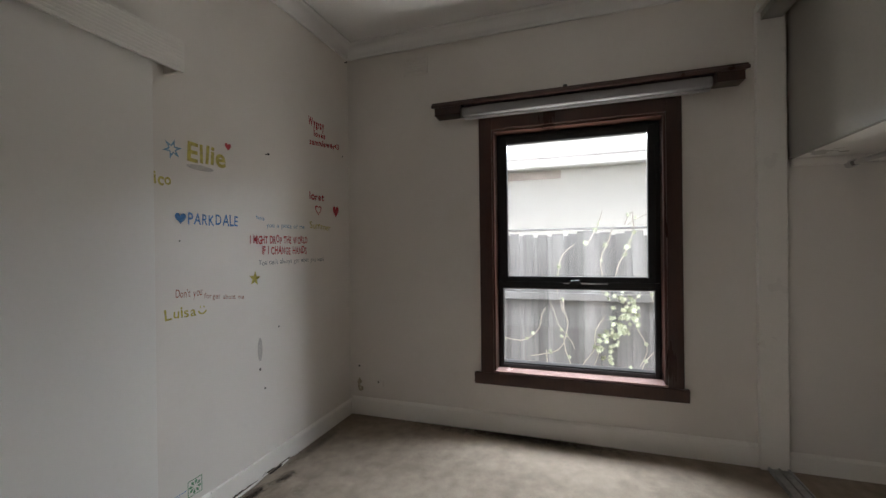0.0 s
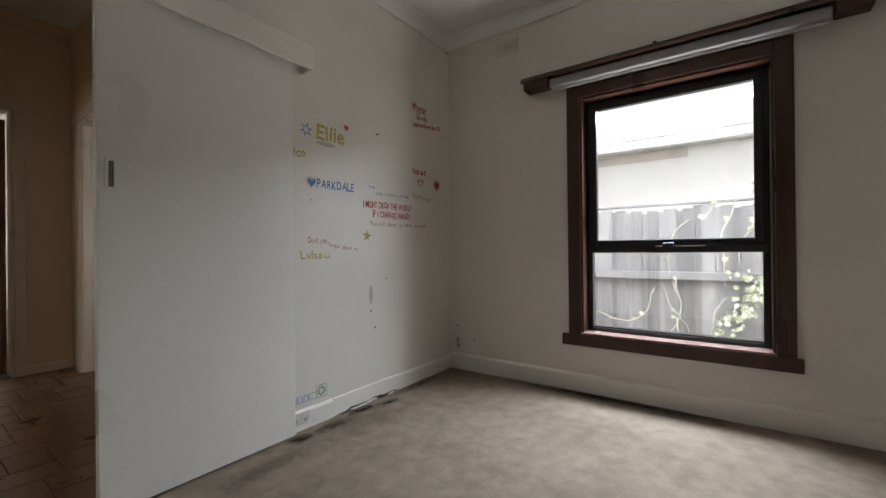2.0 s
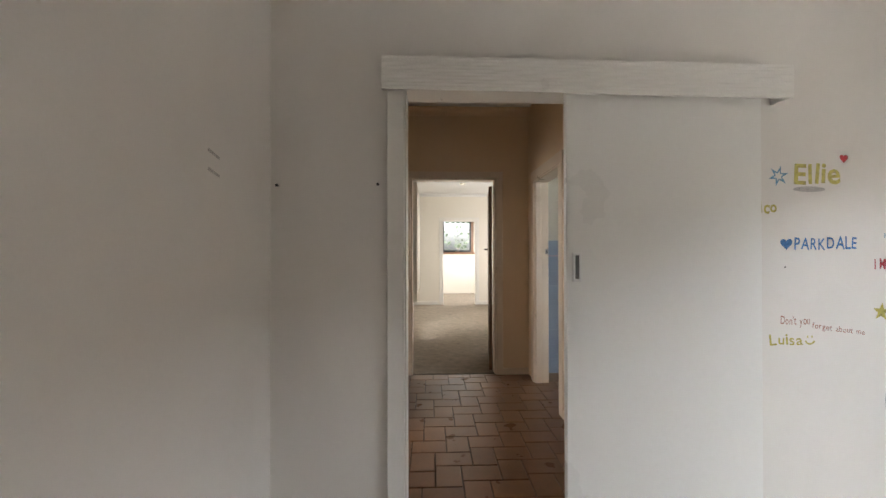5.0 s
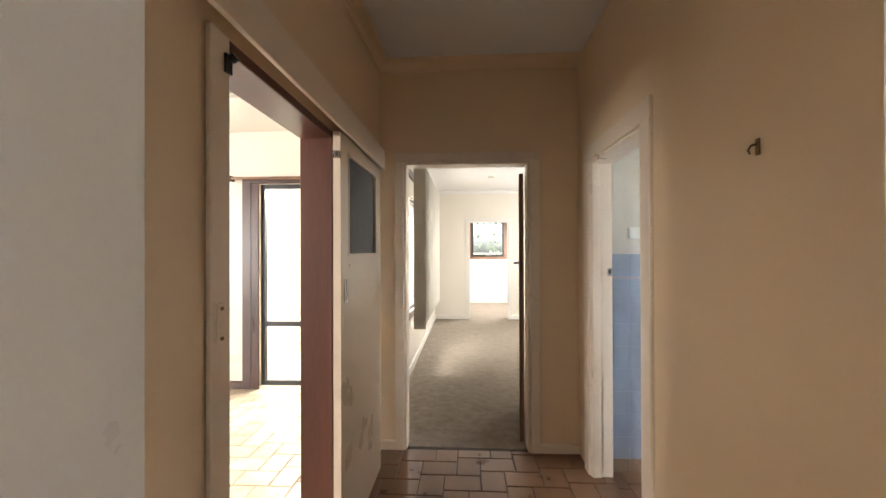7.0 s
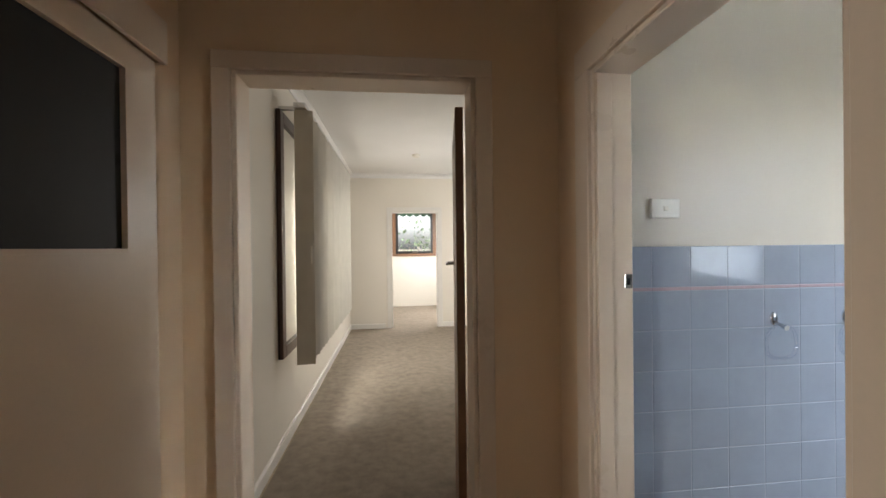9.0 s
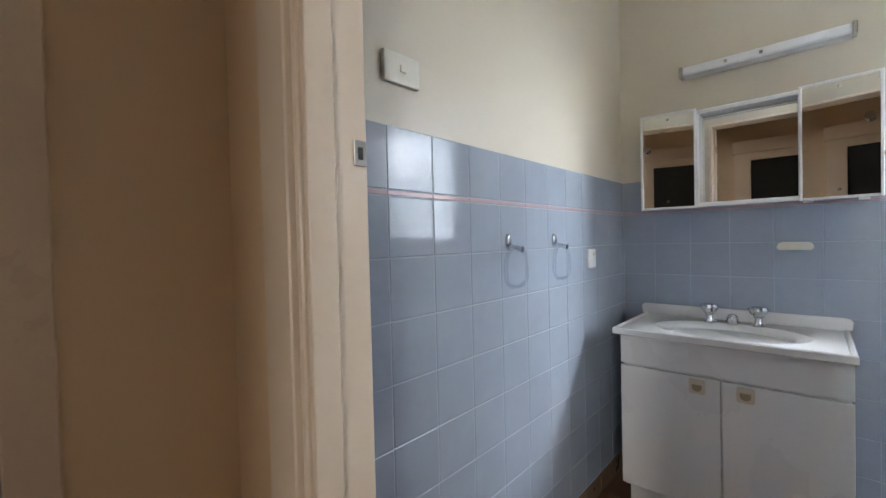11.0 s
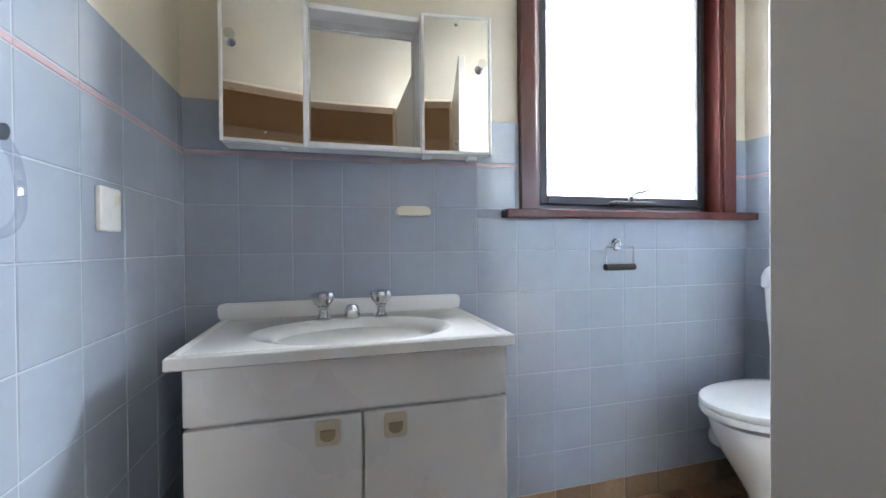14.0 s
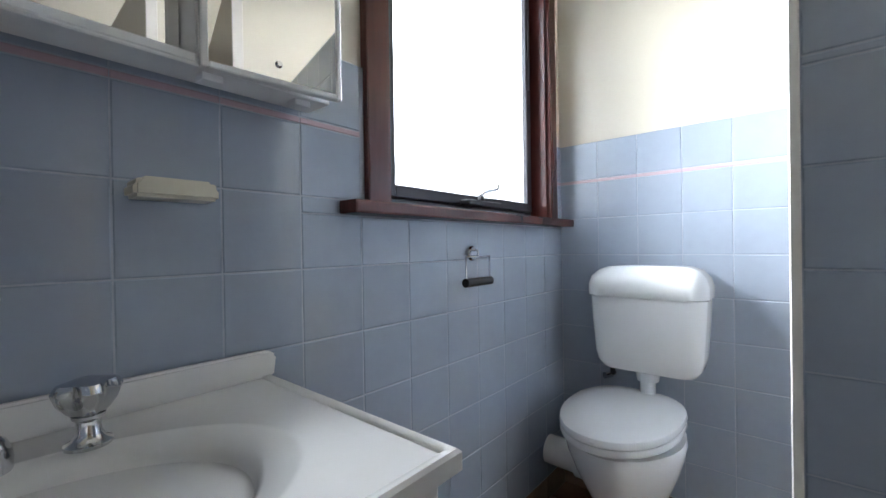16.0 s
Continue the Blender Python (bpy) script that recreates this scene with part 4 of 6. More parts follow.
# ---- next room, through the hall's end doorway ----
skirting("x", -3.25, 2.77, 8.35, 0, 0.085, 0.016, TRIM, "white skirting board", 1)
skirting("y", 8.35, -3.25, -2.64, 0, 0.085, 0.016, TRIM, "white skirting board", -1)
skirting("y", 8.35, -1.62, 0, 0, 0.085, 0.016, TRIM, "white skirting board", -1)
casing("door_frame_end_room", "y", 8.35, -1, -2.525, -1.695, 2.06, 0.075, "white frame round the far doorway", TRIM)
wf = thing("window_far_room", -3.3, 5.6, 0.6, "long dark-framed window behind vertical blinds", "window")
wf["kind"] = "structure"
part("frame", plane_frame("x", -3.33, -3.27, 4.5, 6.7, 0.7, 2.1, 0.05, bevel=0.003), BLACKMETAL, wf)
part("frame_bar", bx(-3.32, 5.58, 0.75, -3.28, 5.62, 2.05, 0.003), BLACKMETAL, wf)
part("pane", bx(-3.302, 4.55, 0.75, -3.298, 5.58, 2.05), GLASS, wf)
part("pane", bx(-3.302, 5.62, 0.75, -3.298, 6.65, 2.05), GLASS, wf)
part("architrave", plane_frame("x", -3.25, -3.215, 3.98, 6.6, 0.66, 2.39, 0.08, bevel=0.003), DARKWOOD, wf)
BLIND = mat("vertical_blind_fabric", (0.62, 0.59, 0.52), 0.75, var=0.05, scale=8, fine=200, bump=0.15)
vb = thing("vertical_blinds", -3.09, 5.3, 0.60, "half-closed beige fabric vertical blinds on the long window", "vertical blinds")
part("head_rail", bx(-3.13, 3.98, 2.40, -3.05, 6.62, 2.435, 0.003), CHROME, vb)
for y_ in (4.05, 5.3, 6.5):
    part("rail_bracket", bx(-3.25, y_, 2.405, -3.13, y_ + 0.03, 2.43, 0.002), CHROME, vb)
for k in range(22):
    y_ = 4.04 + k * 0.118
    bm = bx(-0.0015, -0.0635, 0.605, 0.0015, 0.0635, 2.40)
    move(bm, Matrix.Translation((-3.075, y_, 0)) @ Matrix.Rotation(radians(-84 if k == 0 else -38 + 5 * math.sin(k * 2.3)), 4, "Z"))
    part("slat", bm, BLIND, vb)
part("blind_weight_chain", cyl((-3.03, 4.02, 1.32), (-3.03, 4.02, 1.44), 0.008, seg=8), PLASTIC, vb, "white plastic cord weight")
rd = thing("room_door", -2.19, 3.1, 0, "brown-edged open door against the next room's wall", "door")
RM = Matrix.Translation((-2.182, 2.79, 0)) @ Matrix.Rotation(radians(-7.0), 4, "Z") @ Matrix.Translation((2.155, -2.79, 0))
part("door_leaf", move(bx(-2.155, 2.79, 0.01, -2.12, 3.52, 2.02, 0.002), RM), mat("stained_door_edge", (0.20, 0.11, 0.06), 0.4, var=0.2, scale=8), rd)
bm = cyl((-2.155, 3.46, 1.33), (-2.19, 3.46, 1.33), 0.011)
bm = move(tube([(-2.188, 3.46, 1.33), (-2.195, 3.42, 1.332), (-2.193, 3.36, 1.328)], 0.008, bm=bm), RM)
part("lever_handle", bm, CHROME, rd, "chrome lever handle")
sdv = thing("smoke_alarm", -2.15, 6.78, 2.685, "round white smoke alarm on the ceiling", "smoke alarm")
part("alarm_body", cyl((-2.15, 6.78, 2.69), (-2.15, 6.78, 2.72), 0.05, 0.06, 24), PLASTIC, sdv)
# end room window
we = thing("window_end_room", -2.0, 11.0, 1.24, "small black-framed window with tan timber casing", "window")
we["kind"] = "structure"
TAN = mat("tan_timber", (0.20, 0.10, 0.05), 0.4, var=0.25, scale=8, fine=90, stretch=(1, 1, 0.2))
part("casing_side", bx(-2.53, 10.975, 1.24, -2.45, 11.0, 2.42, 0.003), TAN, we)
part("casing_side", bx(-1.55, 10.975, 1.24, -1.47, 11.0, 2.42, 0.003), TAN, we)
part("casing_sill", bx(-2.56, 10.95, 1.215, -1.44, 11.0, 1.275, 0.004), TAN, we)
part("casing_head", bx(-2.45, 10.975, 2.34, -1.55, 11.0, 2.42, 0.003), TAN, we)
part("sash", plane_frame("y", 11.0, 11.05, -2.45, -1.54, 1.275, 2.345, 0.06, bevel=0.003), BLACKMETAL, we)
part("pane", bx(-2.39, 11.02, 1.33, -1.60, 11.024, 2.29), GLASS, we)
part("winder", bx(-2.05, 10.98, 1.30, -1.92, 11.0, 1.312, 0.002), CHROME, we)
aw = thing("window_awning", -2.0, 11.5, 2.2, "green canvas awning with a scalloped edge outside the window", "awning")
bm = bmesh.new()
pts = []
for k in range(8):
    for j in range(6):
        u = -2.7 + (k + j / 6) * 0.18
        pts.append((u, 2.295 - 0.06 * math.sin(math.pi * j / 6) ** 0.7))
pts.append((-2.7 + 8 * 0.18, 2.295))
bm = prism([(-2.7, 2.38)] + pts + [(-2.7 + 8 * 0.18, 2.38)], 11.90, 11.91, "y")
part("awning_valance", bm, mat("green_canvas", (0.07, 0.16, 0.10), 0.8, var=0.2), aw)
bm = loft([[(-2.7, 11.195, 2.75), (-1.26, 11.195, 2.75), (-1.26, 11.195, 2.76), (-2.7, 11.195, 2.76)], [(-2.7, 11.91, 2.37), (-1.26, 11.91, 2.37), (-1.26, 11.91, 2.38), (-2.7, 11.91, 2.38)]])
part("awning_cloth", bm, bpy.data.materials["green_canvas"], aw)

# ---- living room, through the hall's opening ----
WOODB = DARKWOOD
for a_, f_, p_, q_, s_ in (("y", 6.75, -12.0, -9.5, -1), ("y", 6.75, -7.8, -5.35, -1), ("y", 3.87, -5.22, -4.93, -1), ("x", -5.35, 3.87, 6.75, -1)):
    skirting(a_, f_, p_, q_, 0, 0.08, 0.018, DARKWOOD, "dark-stained skirting board", s_)
wl = thing("window_living", -8.65, 6.78, 0, "tall black-framed four-pane window to the floor", "window")
wl["kind"] = "structure"
part("frame", plane_frame("y", 6.76, 6.82, -9.5, -7.8, 0.02, 2.28, 0.05, bevel=0.003), BLACKMETAL, wl)
part("casing_head", bx(-9.56, 6.72, 2.27, -7.74, 6.75, 2.34, 0.003), DARKWOOD, wl)
part("mullion", bx(-8.62, 6.75, 0.07, -8.56, 6.82, 2.23, 0.003), BLACKMETAL, wl)
part("transom", bx(-9.45, 6.75, 0.66, -8.62, 6.82, 0.75, 0.003), BLACKMETAL, wl)
part("transom", bx(-8.56, 6.76, 0.66, -7.85, 6.82, 0.70, 0.003), BLACKMETAL, wl)
for x0_, x1_, z0_, z1_ in ((-9.45, -8.62, 0.07, 0.66), (-9.45, -8.62, 0.75, 2.23), (-8.56, -7.85, 0.07, 0.66), (-8.56, -7.85, 0.70, 2.23)):
    part("pane", bx(x0_, 6.788, z0_, x1_, 6.792, z1_), GLASS, wl)
part("winder", bx(-9.15, 6.73, 0.76, -8.9, 6.75, 0.775, 0.002), CHROME, wl)
part("curtain_rod", cyl((-10.0, 6.68, 2.36), (-7.2, 6.68, 2.36), 0.012, seg=10), CHROME, wl)
PALEBLIND = mat("pale_blind_fabric", (0.74, 0.70, 0.64), 0.7, var=0.04, scale=8, fine=200, bump=0.1)
for x0_, n_k in ((-9.86, 7), (-7.78, 6)):
    vs = thing("vertical_blind_stack", x0_ + 0.15, 6.66, 0.03, "drawn-back stack of pale vertical blind slats", "vertical blinds")
    for k in range(n_k):
        bm = bx(-0.0015, -0.0635, 0.03, 0.0015, 0.0635, 2.34)
        move(bm, Matrix.Translation((x0_ + 0.03 + k * 0.06, 6.655, 0)) @ Matrix.Rotation(radians(62 if k % 2 else 52), 4, "Z"))
        part("slat", bm, PALEBLIND, vs)
ms = thing("mantel_shelf", -10.1, 6.58, 0.95, "thick dark timber mantel shelf on the living room wall", "shelf")
part("shelf_board", bx(-10.6, 6.42, 0.97, -9.84, 6.75, 1.04, 0.004), DARKWOOD, ms)
tb = thing("cloth_bundle", -10.1, 6.58, 1.04, "crumpled teal cloth on the dark mantel shelf", "cloth")
bm = bmesh.new()
bmesh.ops.create_icosphere(bm, subdivisions=3, radius=1)
for v in bm.verts:
    k_ = 1 + 0.25 * noise.noise(v.co * 2.0)
    v.co = Vector((-10.02 + v.co.x * 0.14 * k_, 6.58 + v.co.y * 0.1, 1.04 + max(v.co.z, -0.0) * 0.11 * k_))
part("folded_cloth", bm, mat("teal_cloth", (0.04, 0.30, 0.32), 0.8, var=0.2), tb, smooth=True)
bo = thing("outlet_box", -10.0, 6.72, 0.2, "black plug box low on the living room wall", "power point")
part("box_body", bx(-10.10, 6.70, 0.18, -9.93, 6.75, 0.28, 0.006), BLACKMETAL, bo)
wp = thing("window_pier", -4.3, 3.92, 0, "tall dark timber window with a black frame beside the pier", "window")
wp["kind"] = "structure"
part("casing_side", bx(-4.925, 3.845, 0.0, -4.83, 3.87, 2.22, 0.003), DARKWOOD, wp)
part("reveal", bx(-4.83, 3.85, 0.0, -4.752, 3.99, 2.15, 0.003), DARKWOOD, wp)
part("casing_head", bx(-4.83, 3.845, 2.152, -3.6, 3.87, 2.22, 0.003), DARKWOOD, wp)
part("frame", plane_frame("y", 3.90, 3.96, -4.75, -3.7, 0.03, 2.15, 0.045, bevel=0.003), BLACKMETAL, wp)
part("transom", bx(-4.705, 3.90, 0.65, -3.745, 3.96, 0.70, 0.003), BLACKMETAL, wp)
part("pane", bx(-4.705, 3.928, 0.70, -3.745, 3.932, 2.105), GLASS, wp)
part("pane", bx(-4.705, 3.928, 0.075, -3.745, 3.932, 0.65), GLASS, wp)
rl = thing("curtain_rail", -4.4, 3.80, 2.19, "timber curtain rail above the pier window", "curtain rail")
part("rail_bar", bx(-5.03, 3.79, 2.19, -3.55, 3.815, 2.215, 0.003), TAN, rl)
part("rail_end", bx(-5.05, 3.78, 2.175, -5.015, 3.87, 2.23, 0.004), DARKWOOD, rl)
pw = thing("power_point", -4.95, 3.865, 0.28, "white double power point on the pier", "power point")
part("plate", bx(-5.08, 3.860, 0.28, -4.96, 3.87, 0.35, 0.002), PLASTIC, pw)
for x_, y_ in ((-4.45, 2.84), (-7.49, 5.25)):
    dlg = thing("downlight", x_, y_, 2.69, "round recessed white downlight, unlit", "downlight")
    part("trim_ring", cyl((x_, y_, 2.692), (x_, y_, 2.70), 0.085, 0.09, 28), PLASTIC, dlg)
    part("lamp_face", cyl((x_, y_, 2.688), (x_, y_, 2.692), 0.055, 0.055, 24), CHROME, dlg)

# ---- bathroom ----
bw = thing("window_bathroom", 0.12, 0.905, 1.07, "mahogany-stained timber window with frosted glass", "window")
bw["kind"] = "structure"
MAHOG = mat("mahogany_stain", (0.085, 0.022, 0.018), 0.22, var=0.3, scale=7, fine=90, bump=0.12, stretch=(1, 1, 0.12))
part("architrave", bx(0.062, 1.341, 1.105, 0.09, 1.406, 2.19, 0.003), MAHOG, bw)
part("architrave", bx(0.062, 0.406, 1.105, 0.09, 0.468, 2.19, 0.003), MAHOG, bw)
part("architrave", bx(0.062, 0.468, 2.12, 0.09, 1.341, 2.19, 0.003), MAHOG, bw)
part("sill", bx(0.022, 0.335, 1.072, 0.16, 1.476, 1.103, 0.006, seg=2), MAHOG, bw)
part("reveal", bx(0.075, 0.468, 1.104, 0.16, 0.484, 2.12, 0.001), MAHOG, bw)
part("reveal", bx(0.075, 1.325, 1.104, 0.16, 1.341, 2.12, 0.001), MAHOG, bw)
part("reveal", bx(0.075, 0.484, 2.104, 0.16, 1.325, 2.12, 0.001), MAHOG, bw)
SLATE = mat("dark_bronze_aluminium", (0.03, 0.028, 0.035), 0.35, 0.2, var=0.1, bump=0.05)
part("outer_frame", plane_frame("x", 0.145, 0.185, 0.484, 1.325, 1.104, 2.104, 0.028, bevel=0.002), SLATE, bw)
bs = part("sash", plane_frame("x", 0.125, 0.165, 0.512, 1.297, 1.132, 2.076, 0.034, bevel=0.003), SLATE, bw)
part("pane", bx(0.142, 0.546, 1.166, 0.146, 1.263, 2.042), FROST, bs)
part("stay", bx(0.118, 0.530, 1.62, 0.128, 0.536, 1.95, 0.001), SLATE, bw)
bm = bx(0.085, 0.80, 1.128, 0.125, 0.99, 1.146, 0.004)
bm = cyl((0.10, 0.905, 1.146), (0.10, 0.905, 1.165), 0.014, 0.009, bm=bm)
part("winder_base", bm, SLATE, bw)
part("winder_crank", tube([(0.10, 0.905, 1.165), (0.092, 0.89, 1.178), (0.085, 0.86, 1.184), (0.08, 0.835, 1.192), (0.08, 0.832, 1.205)], 0.006), CHROME, bw, "chrome window winder crank")

# vanity unit
va = thing("vanity_cabinet", -0.14, 2.005, -0.036, "white laminate two-door vanity cabinet against blue tiles", "vanity cabinet")
part("carcass", bx(-0.345, 1.664, 0.10, 0.068, 2.346, 0.735, 0.002), CABINET, va)
part("fascia", bx(-0.363, 1.658, 0.618, -0.345, 2.352, 0.738, 0.004, seg=2), CABINET, va)
part("kickboard", bx(-0.30, 1.67, -0.036, 0.068, 2.34, 0.10, 0.002), CABINET, va)
for n_v, (y0, y1, ky) in enumerate(((1.658, 1.998, 1.929), (2.003, 2.352, 2.076))):
    dr = part("door", bx(-0.363, y0, 0.112, -0.345, y1, 0.610, 0.004, seg=2), CABINET, va)
    pull = prism([(ky - 0.022, 0.548), (ky + 0.022, 0.548), (ky + 0.026, 0.555), (ky + 0.026, 0.597), (ky + 0.022, 0.603), (ky - 0.022, 0.603), (ky - 0.026, 0.597), (ky - 0.026, 0.555)], -0.3665, -0.3628, "x")
    part("pull", pull, mat("aged_cream_plastic", (0.60, 0.53, 0.40), 0.4, var=0.08) if n_v == 0 else bpy.data.materials["aged_cream_plastic"], dr, "aged cream plastic recessed pull")
    d_shape = [(ky - 0.016, 0.582), (ky + 0.016, 0.582)] + [(ky + 0.016 * math.cos(a), 0.570 - 0.013 * math.sin(a)) for a in [i * math.pi / 8 for i in range(9)]]
    part("pull_cup", prism(d_shape, -0.3675, -0.366, "x"), mat("pull_shadow", (0.30, 0.23, 0.14), 0.35) if n_v == 0 else bpy.data.materials["pull_shadow"], dr)

BX0, BX1, BY0, BY1, BT = -0.392, 0.068, 1.650, 2.374, 0.765


def rect_ring(x0, x1, y0, y1, z, n=96, cx=-0.195, cy=2.005):
    out = []
    for i in range(n):
        a = 2 * math.pi * i / n
        c, s = math.cos(a), math.sin(a)
        t = min(((x1 - cx) / c if c > 1e-9 else (x0 - cx) / c if c < -1e-9 else 1e9), ((y1 - cy) / s if s > 1e-9 else (y0 - cy) / s if s < -1e-9 else 1e9))
        out.append([cx + c * t, cy + s * t, z])
    for X in (x0, x1):
        for Y in (y0, y1):
            k = min(range(n), key=lambda q: (out[q][0] - X) ** 2 + (out[q][1] - Y) ** 2)
            out[k][0], out[k][1] = X, Y
    return [tuple(p) for p in out]


def oval(rx, ry, z, n=96, cx=-0.195, cy=2.005):
    return [(cx + rx * math.cos(2 * math.pi * i / n), cy + ry * math.sin(2 * math.pi * i / n), z) for i in range(n)]


vt = thing("washbasin", -0.16, 2.01, 0.735, "white moulded vanity top with an oval basin", "basin")
rings = [rect_ring(BX0 + 0.006, BX1, BY0 + 0.006, BY1 - 0.006, 0.738), rect_ring(BX0, BX1, BY0, BY1, 0.742), rect_ring(BX0, BX1, BY0, BY1, BT - 0.002),
         rect_ring(BX0 + 0.004, BX1, BY0 + 0.004, BY1 - 0.004, BT + 0.002), rect_ring(BX0 + 0.014, BX1, BY0 + 0.014, BY1 - 0.014, BT + 0.001), rect_ring(BX0 + 0.018, BX1, BY0 + 0.018, BY1 - 0.018, BT - 0.003),
         oval(0.178, 0.262, BT - 0.003), oval(0.172, 0.255, BT - 0.001), oval(0.166, 0.248, BT - 0.002), oval(0.160, 0.235, BT - 0.006), oval(0.152, 0.210, BT - 0.010), oval(0.146, 0.202, BT - 0.018),
         oval(0.136, 0.190, BT - 0.045), oval(0.118, 0.168, BT - 0.082), oval(0.085, 0.125, BT - 0.115), oval(0.045, 0.065, BT - 0.130), oval(0.02, 0.02, BT - 0.133)]
part("moulded_top", loft(rings), ACRYLIC, vt, smooth=True)
up = prism([(1.645, BT - 0.003), (2.385, BT - 0.003), (2.39, BT + 0.035), (2.375, BT + 0.046), (1.655, BT + 0.046), (1.64, BT + 0.035)], 0.052, 0.068, "x")
bmesh.ops.bevel(up, geom=list(up.edges), offset=0.004, segments=2, affect="EDGES")
part("upstand", up, ACRYLIC, vt)
part("waste", cyl((-0.195, 2.005, BT - 0.1335), (-0.195, 2.005, BT - 0.129), 0.024, 0.022, 20), CHROME, vt, "chrome basin waste")


def tap(y, label):
    t_ = thing("basin_tap", -0.028, y, BT - 0.003, label, "tap", "pair of basin taps")
    prof = [(0.024, 0.0), (0.024, 0.004), (0.017, 0.008), (0.013, 0.016), (0.012, 0.030), (0.016, 0.034), (0.017, 0.038)]
    n = 20
    part("tap_body", loft([[(-0.028 + r * math.cos(2 * math.pi * k / n), y + r * math.sin(2 * math.pi * k / n), BT - 0.002 + z) for k in range(n)] for r, z in prof]), CHROME, t_, smooth=True)
    heads = [(0.014, 0.036, 0), (0.019, 0.042, 0.10), (0.025, 0.053, 0.18), (0.029, 0.068, 0.20), (0.026, 0.077, 0.14), (0.008, 0.082, 0)]
    n = 32
    part("tap_handle", loft([[(-0.028 + r * (1 + d * math.cos(4 * 2 * math.pi * k / n)) * math.cos(2 * math.pi * k / n), y + r * (1 + d * math.cos(4 * 2 * math.pi * k / n)) * math.sin(2 * math.pi * k / n), BT - 0.002 + z) for k in range(n)] for r, z, d in heads]), CHROME, t_, smooth=True)
    return t_


tap(2.089, "chrome fluted basin tap on the vanity top")
tap(1.920, "chrome fluted basin tap on the vanity top")
sp = thing("basin_spout", -0.03, 2.006, BT - 0.003, "short domed chrome basin spout between the taps", "spout")
n = 24
rings = []
for r, z, off in ((0.023, 0, 0), (0.0235, 0.012, 0), (0.022, 0.024, -0.002), (0.018, 0.034, -0.006), (0.011, 0.041, -0.010), (0.004, 0.043, -0.012)):
    rings.append([(-0.028 + off + r * math.cos(2 * math.pi * k / n) * 1.05, 2.006 + r * math.sin(2 * math.pi * k / n), BT - 0.002 + z) for k in range(n)])
part("spout_body", loft(rings), CHROME, sp, smooth=True)

# mirror cabinet
mc = thing("mirror_cabinet", 0.01, 1.96, 1.275, "white wall cabinet with two mirrored doors and a centre mirror", "mirror cabinet")
WHITE = mat("white_lacquer", (0.82, 0.82, 0.82), 0.25, var=0.02)
part("cabinet_back", bx(0.05, 1.566, 1.275, 0.068, 2.353, 1.690, 0.001), WHITE, mc)
part("cabinet_bottom", bx(-0.022, 1.566, 1.266, 0.05, 2.353, 1.280, 0.002), WHITE, mc)
part("cabinet_top", bx(-0.022, 1.566, 1.676, 0.05, 2.353, 1.690, 0.002), WHITE, mc)
for y_ in (1.566, 1.780, 2.122, 2.341):
    part("cabinet_side", bx(-0.020, y_, 1.281, 0.05, y_ + 0.012, 1.675, 0.001), WHITE, mc)
part("centre_mirror", bx(0.040, 1.795, 1.283, 0.0495, 2.120, 1.672), MIRROR, mc, "fixed centre mirror")
part("centre_rail", bx(-0.024, 1.792, 1.270, -0.010, 2.122, 1.284, 0.002), WHITE, mc)
part("centre_rail", bx(-0.024, 1.792, 1.672, -0.010, 2.122, 1.688, 0.002), WHITE, mc)


def mirror_door(y0, y1, knob_y, turn, hinge_y):
    m_ = Matrix.Translation((-0.024, hinge_y, 0)) @ Matrix.Rotation(radians(turn), 4, "Z") @ Matrix.Translation((0.024, -hinge_y, 0))
    d_ = part("door", move(plane_frame("x", -0.040, -0.024, y0, y1, 1.262, 1.696, 0.010, bevel=0.002), m_), WHITE, mc)
    part("mirror", move(bx(-0.037, y0 + 0.009, 1.271, -0.030, y1 - 0.009, 1.687), m_), MIRROR, d_, "silvered door mirror")
    part("knob", move(cyl((-0.062, knob_y, 1.54), (-0.037, knob_y, 1.54), 0.014, 0.008, 18), m_), CHROME, d_, "round chrome knob")
    for z_ in (1.296, 1.668):
        part("mirror_screw", move(cyl((-0.042, (y0 + y1) / 2, z_), (-0.037, (y0 + y1) / 2, z_), 0.004, 0.006, 12), m_), CHROME, d_)


mirror_door(2.130, 2.353, 2.325, 8.0, 2.130)
mirror_door(1.566, 1.790, 1.60, -6.5, 1.790)
for y_ in (1.60, 1.75):
    part("bottom_catch", bx(-0.01, y_, 1.255, 0.02, y_ + 0.03, 1.266, 0.001), WHITE, mc)

# light above the mirror
ml = thing("tube_light", 0.04, 1.915, 1.87, "unlit fluorescent strip light with a frosted ribbed cover", "strip light")
part("light_base", bx(0.04, 1.630, 1.866, 0.088, 2.200, 1.902, 0.003), WHITE, ml)
part("diffuser", bx(0.012, 1.640, 1.866, 0.045, 2.190, 1.905, 0.012, seg=3), mat("diffuser_plastic", (0.84, 0.85, 0.88), 0.2, var=0.03), ml, smooth=True)
for y_ in (1.628, 2.190):
    part("end_cap", bx(0.008, y_, 1.860, 0.060, y_ + 0.014, 1.908, 0.003), CHROME, ml)
for y_ in (1.90, 2.02):
    part("clip", bx(0.006, y_, 1.876, 0.014, y_ + 0.012, 1.890, 0.002), CHROME, ml)

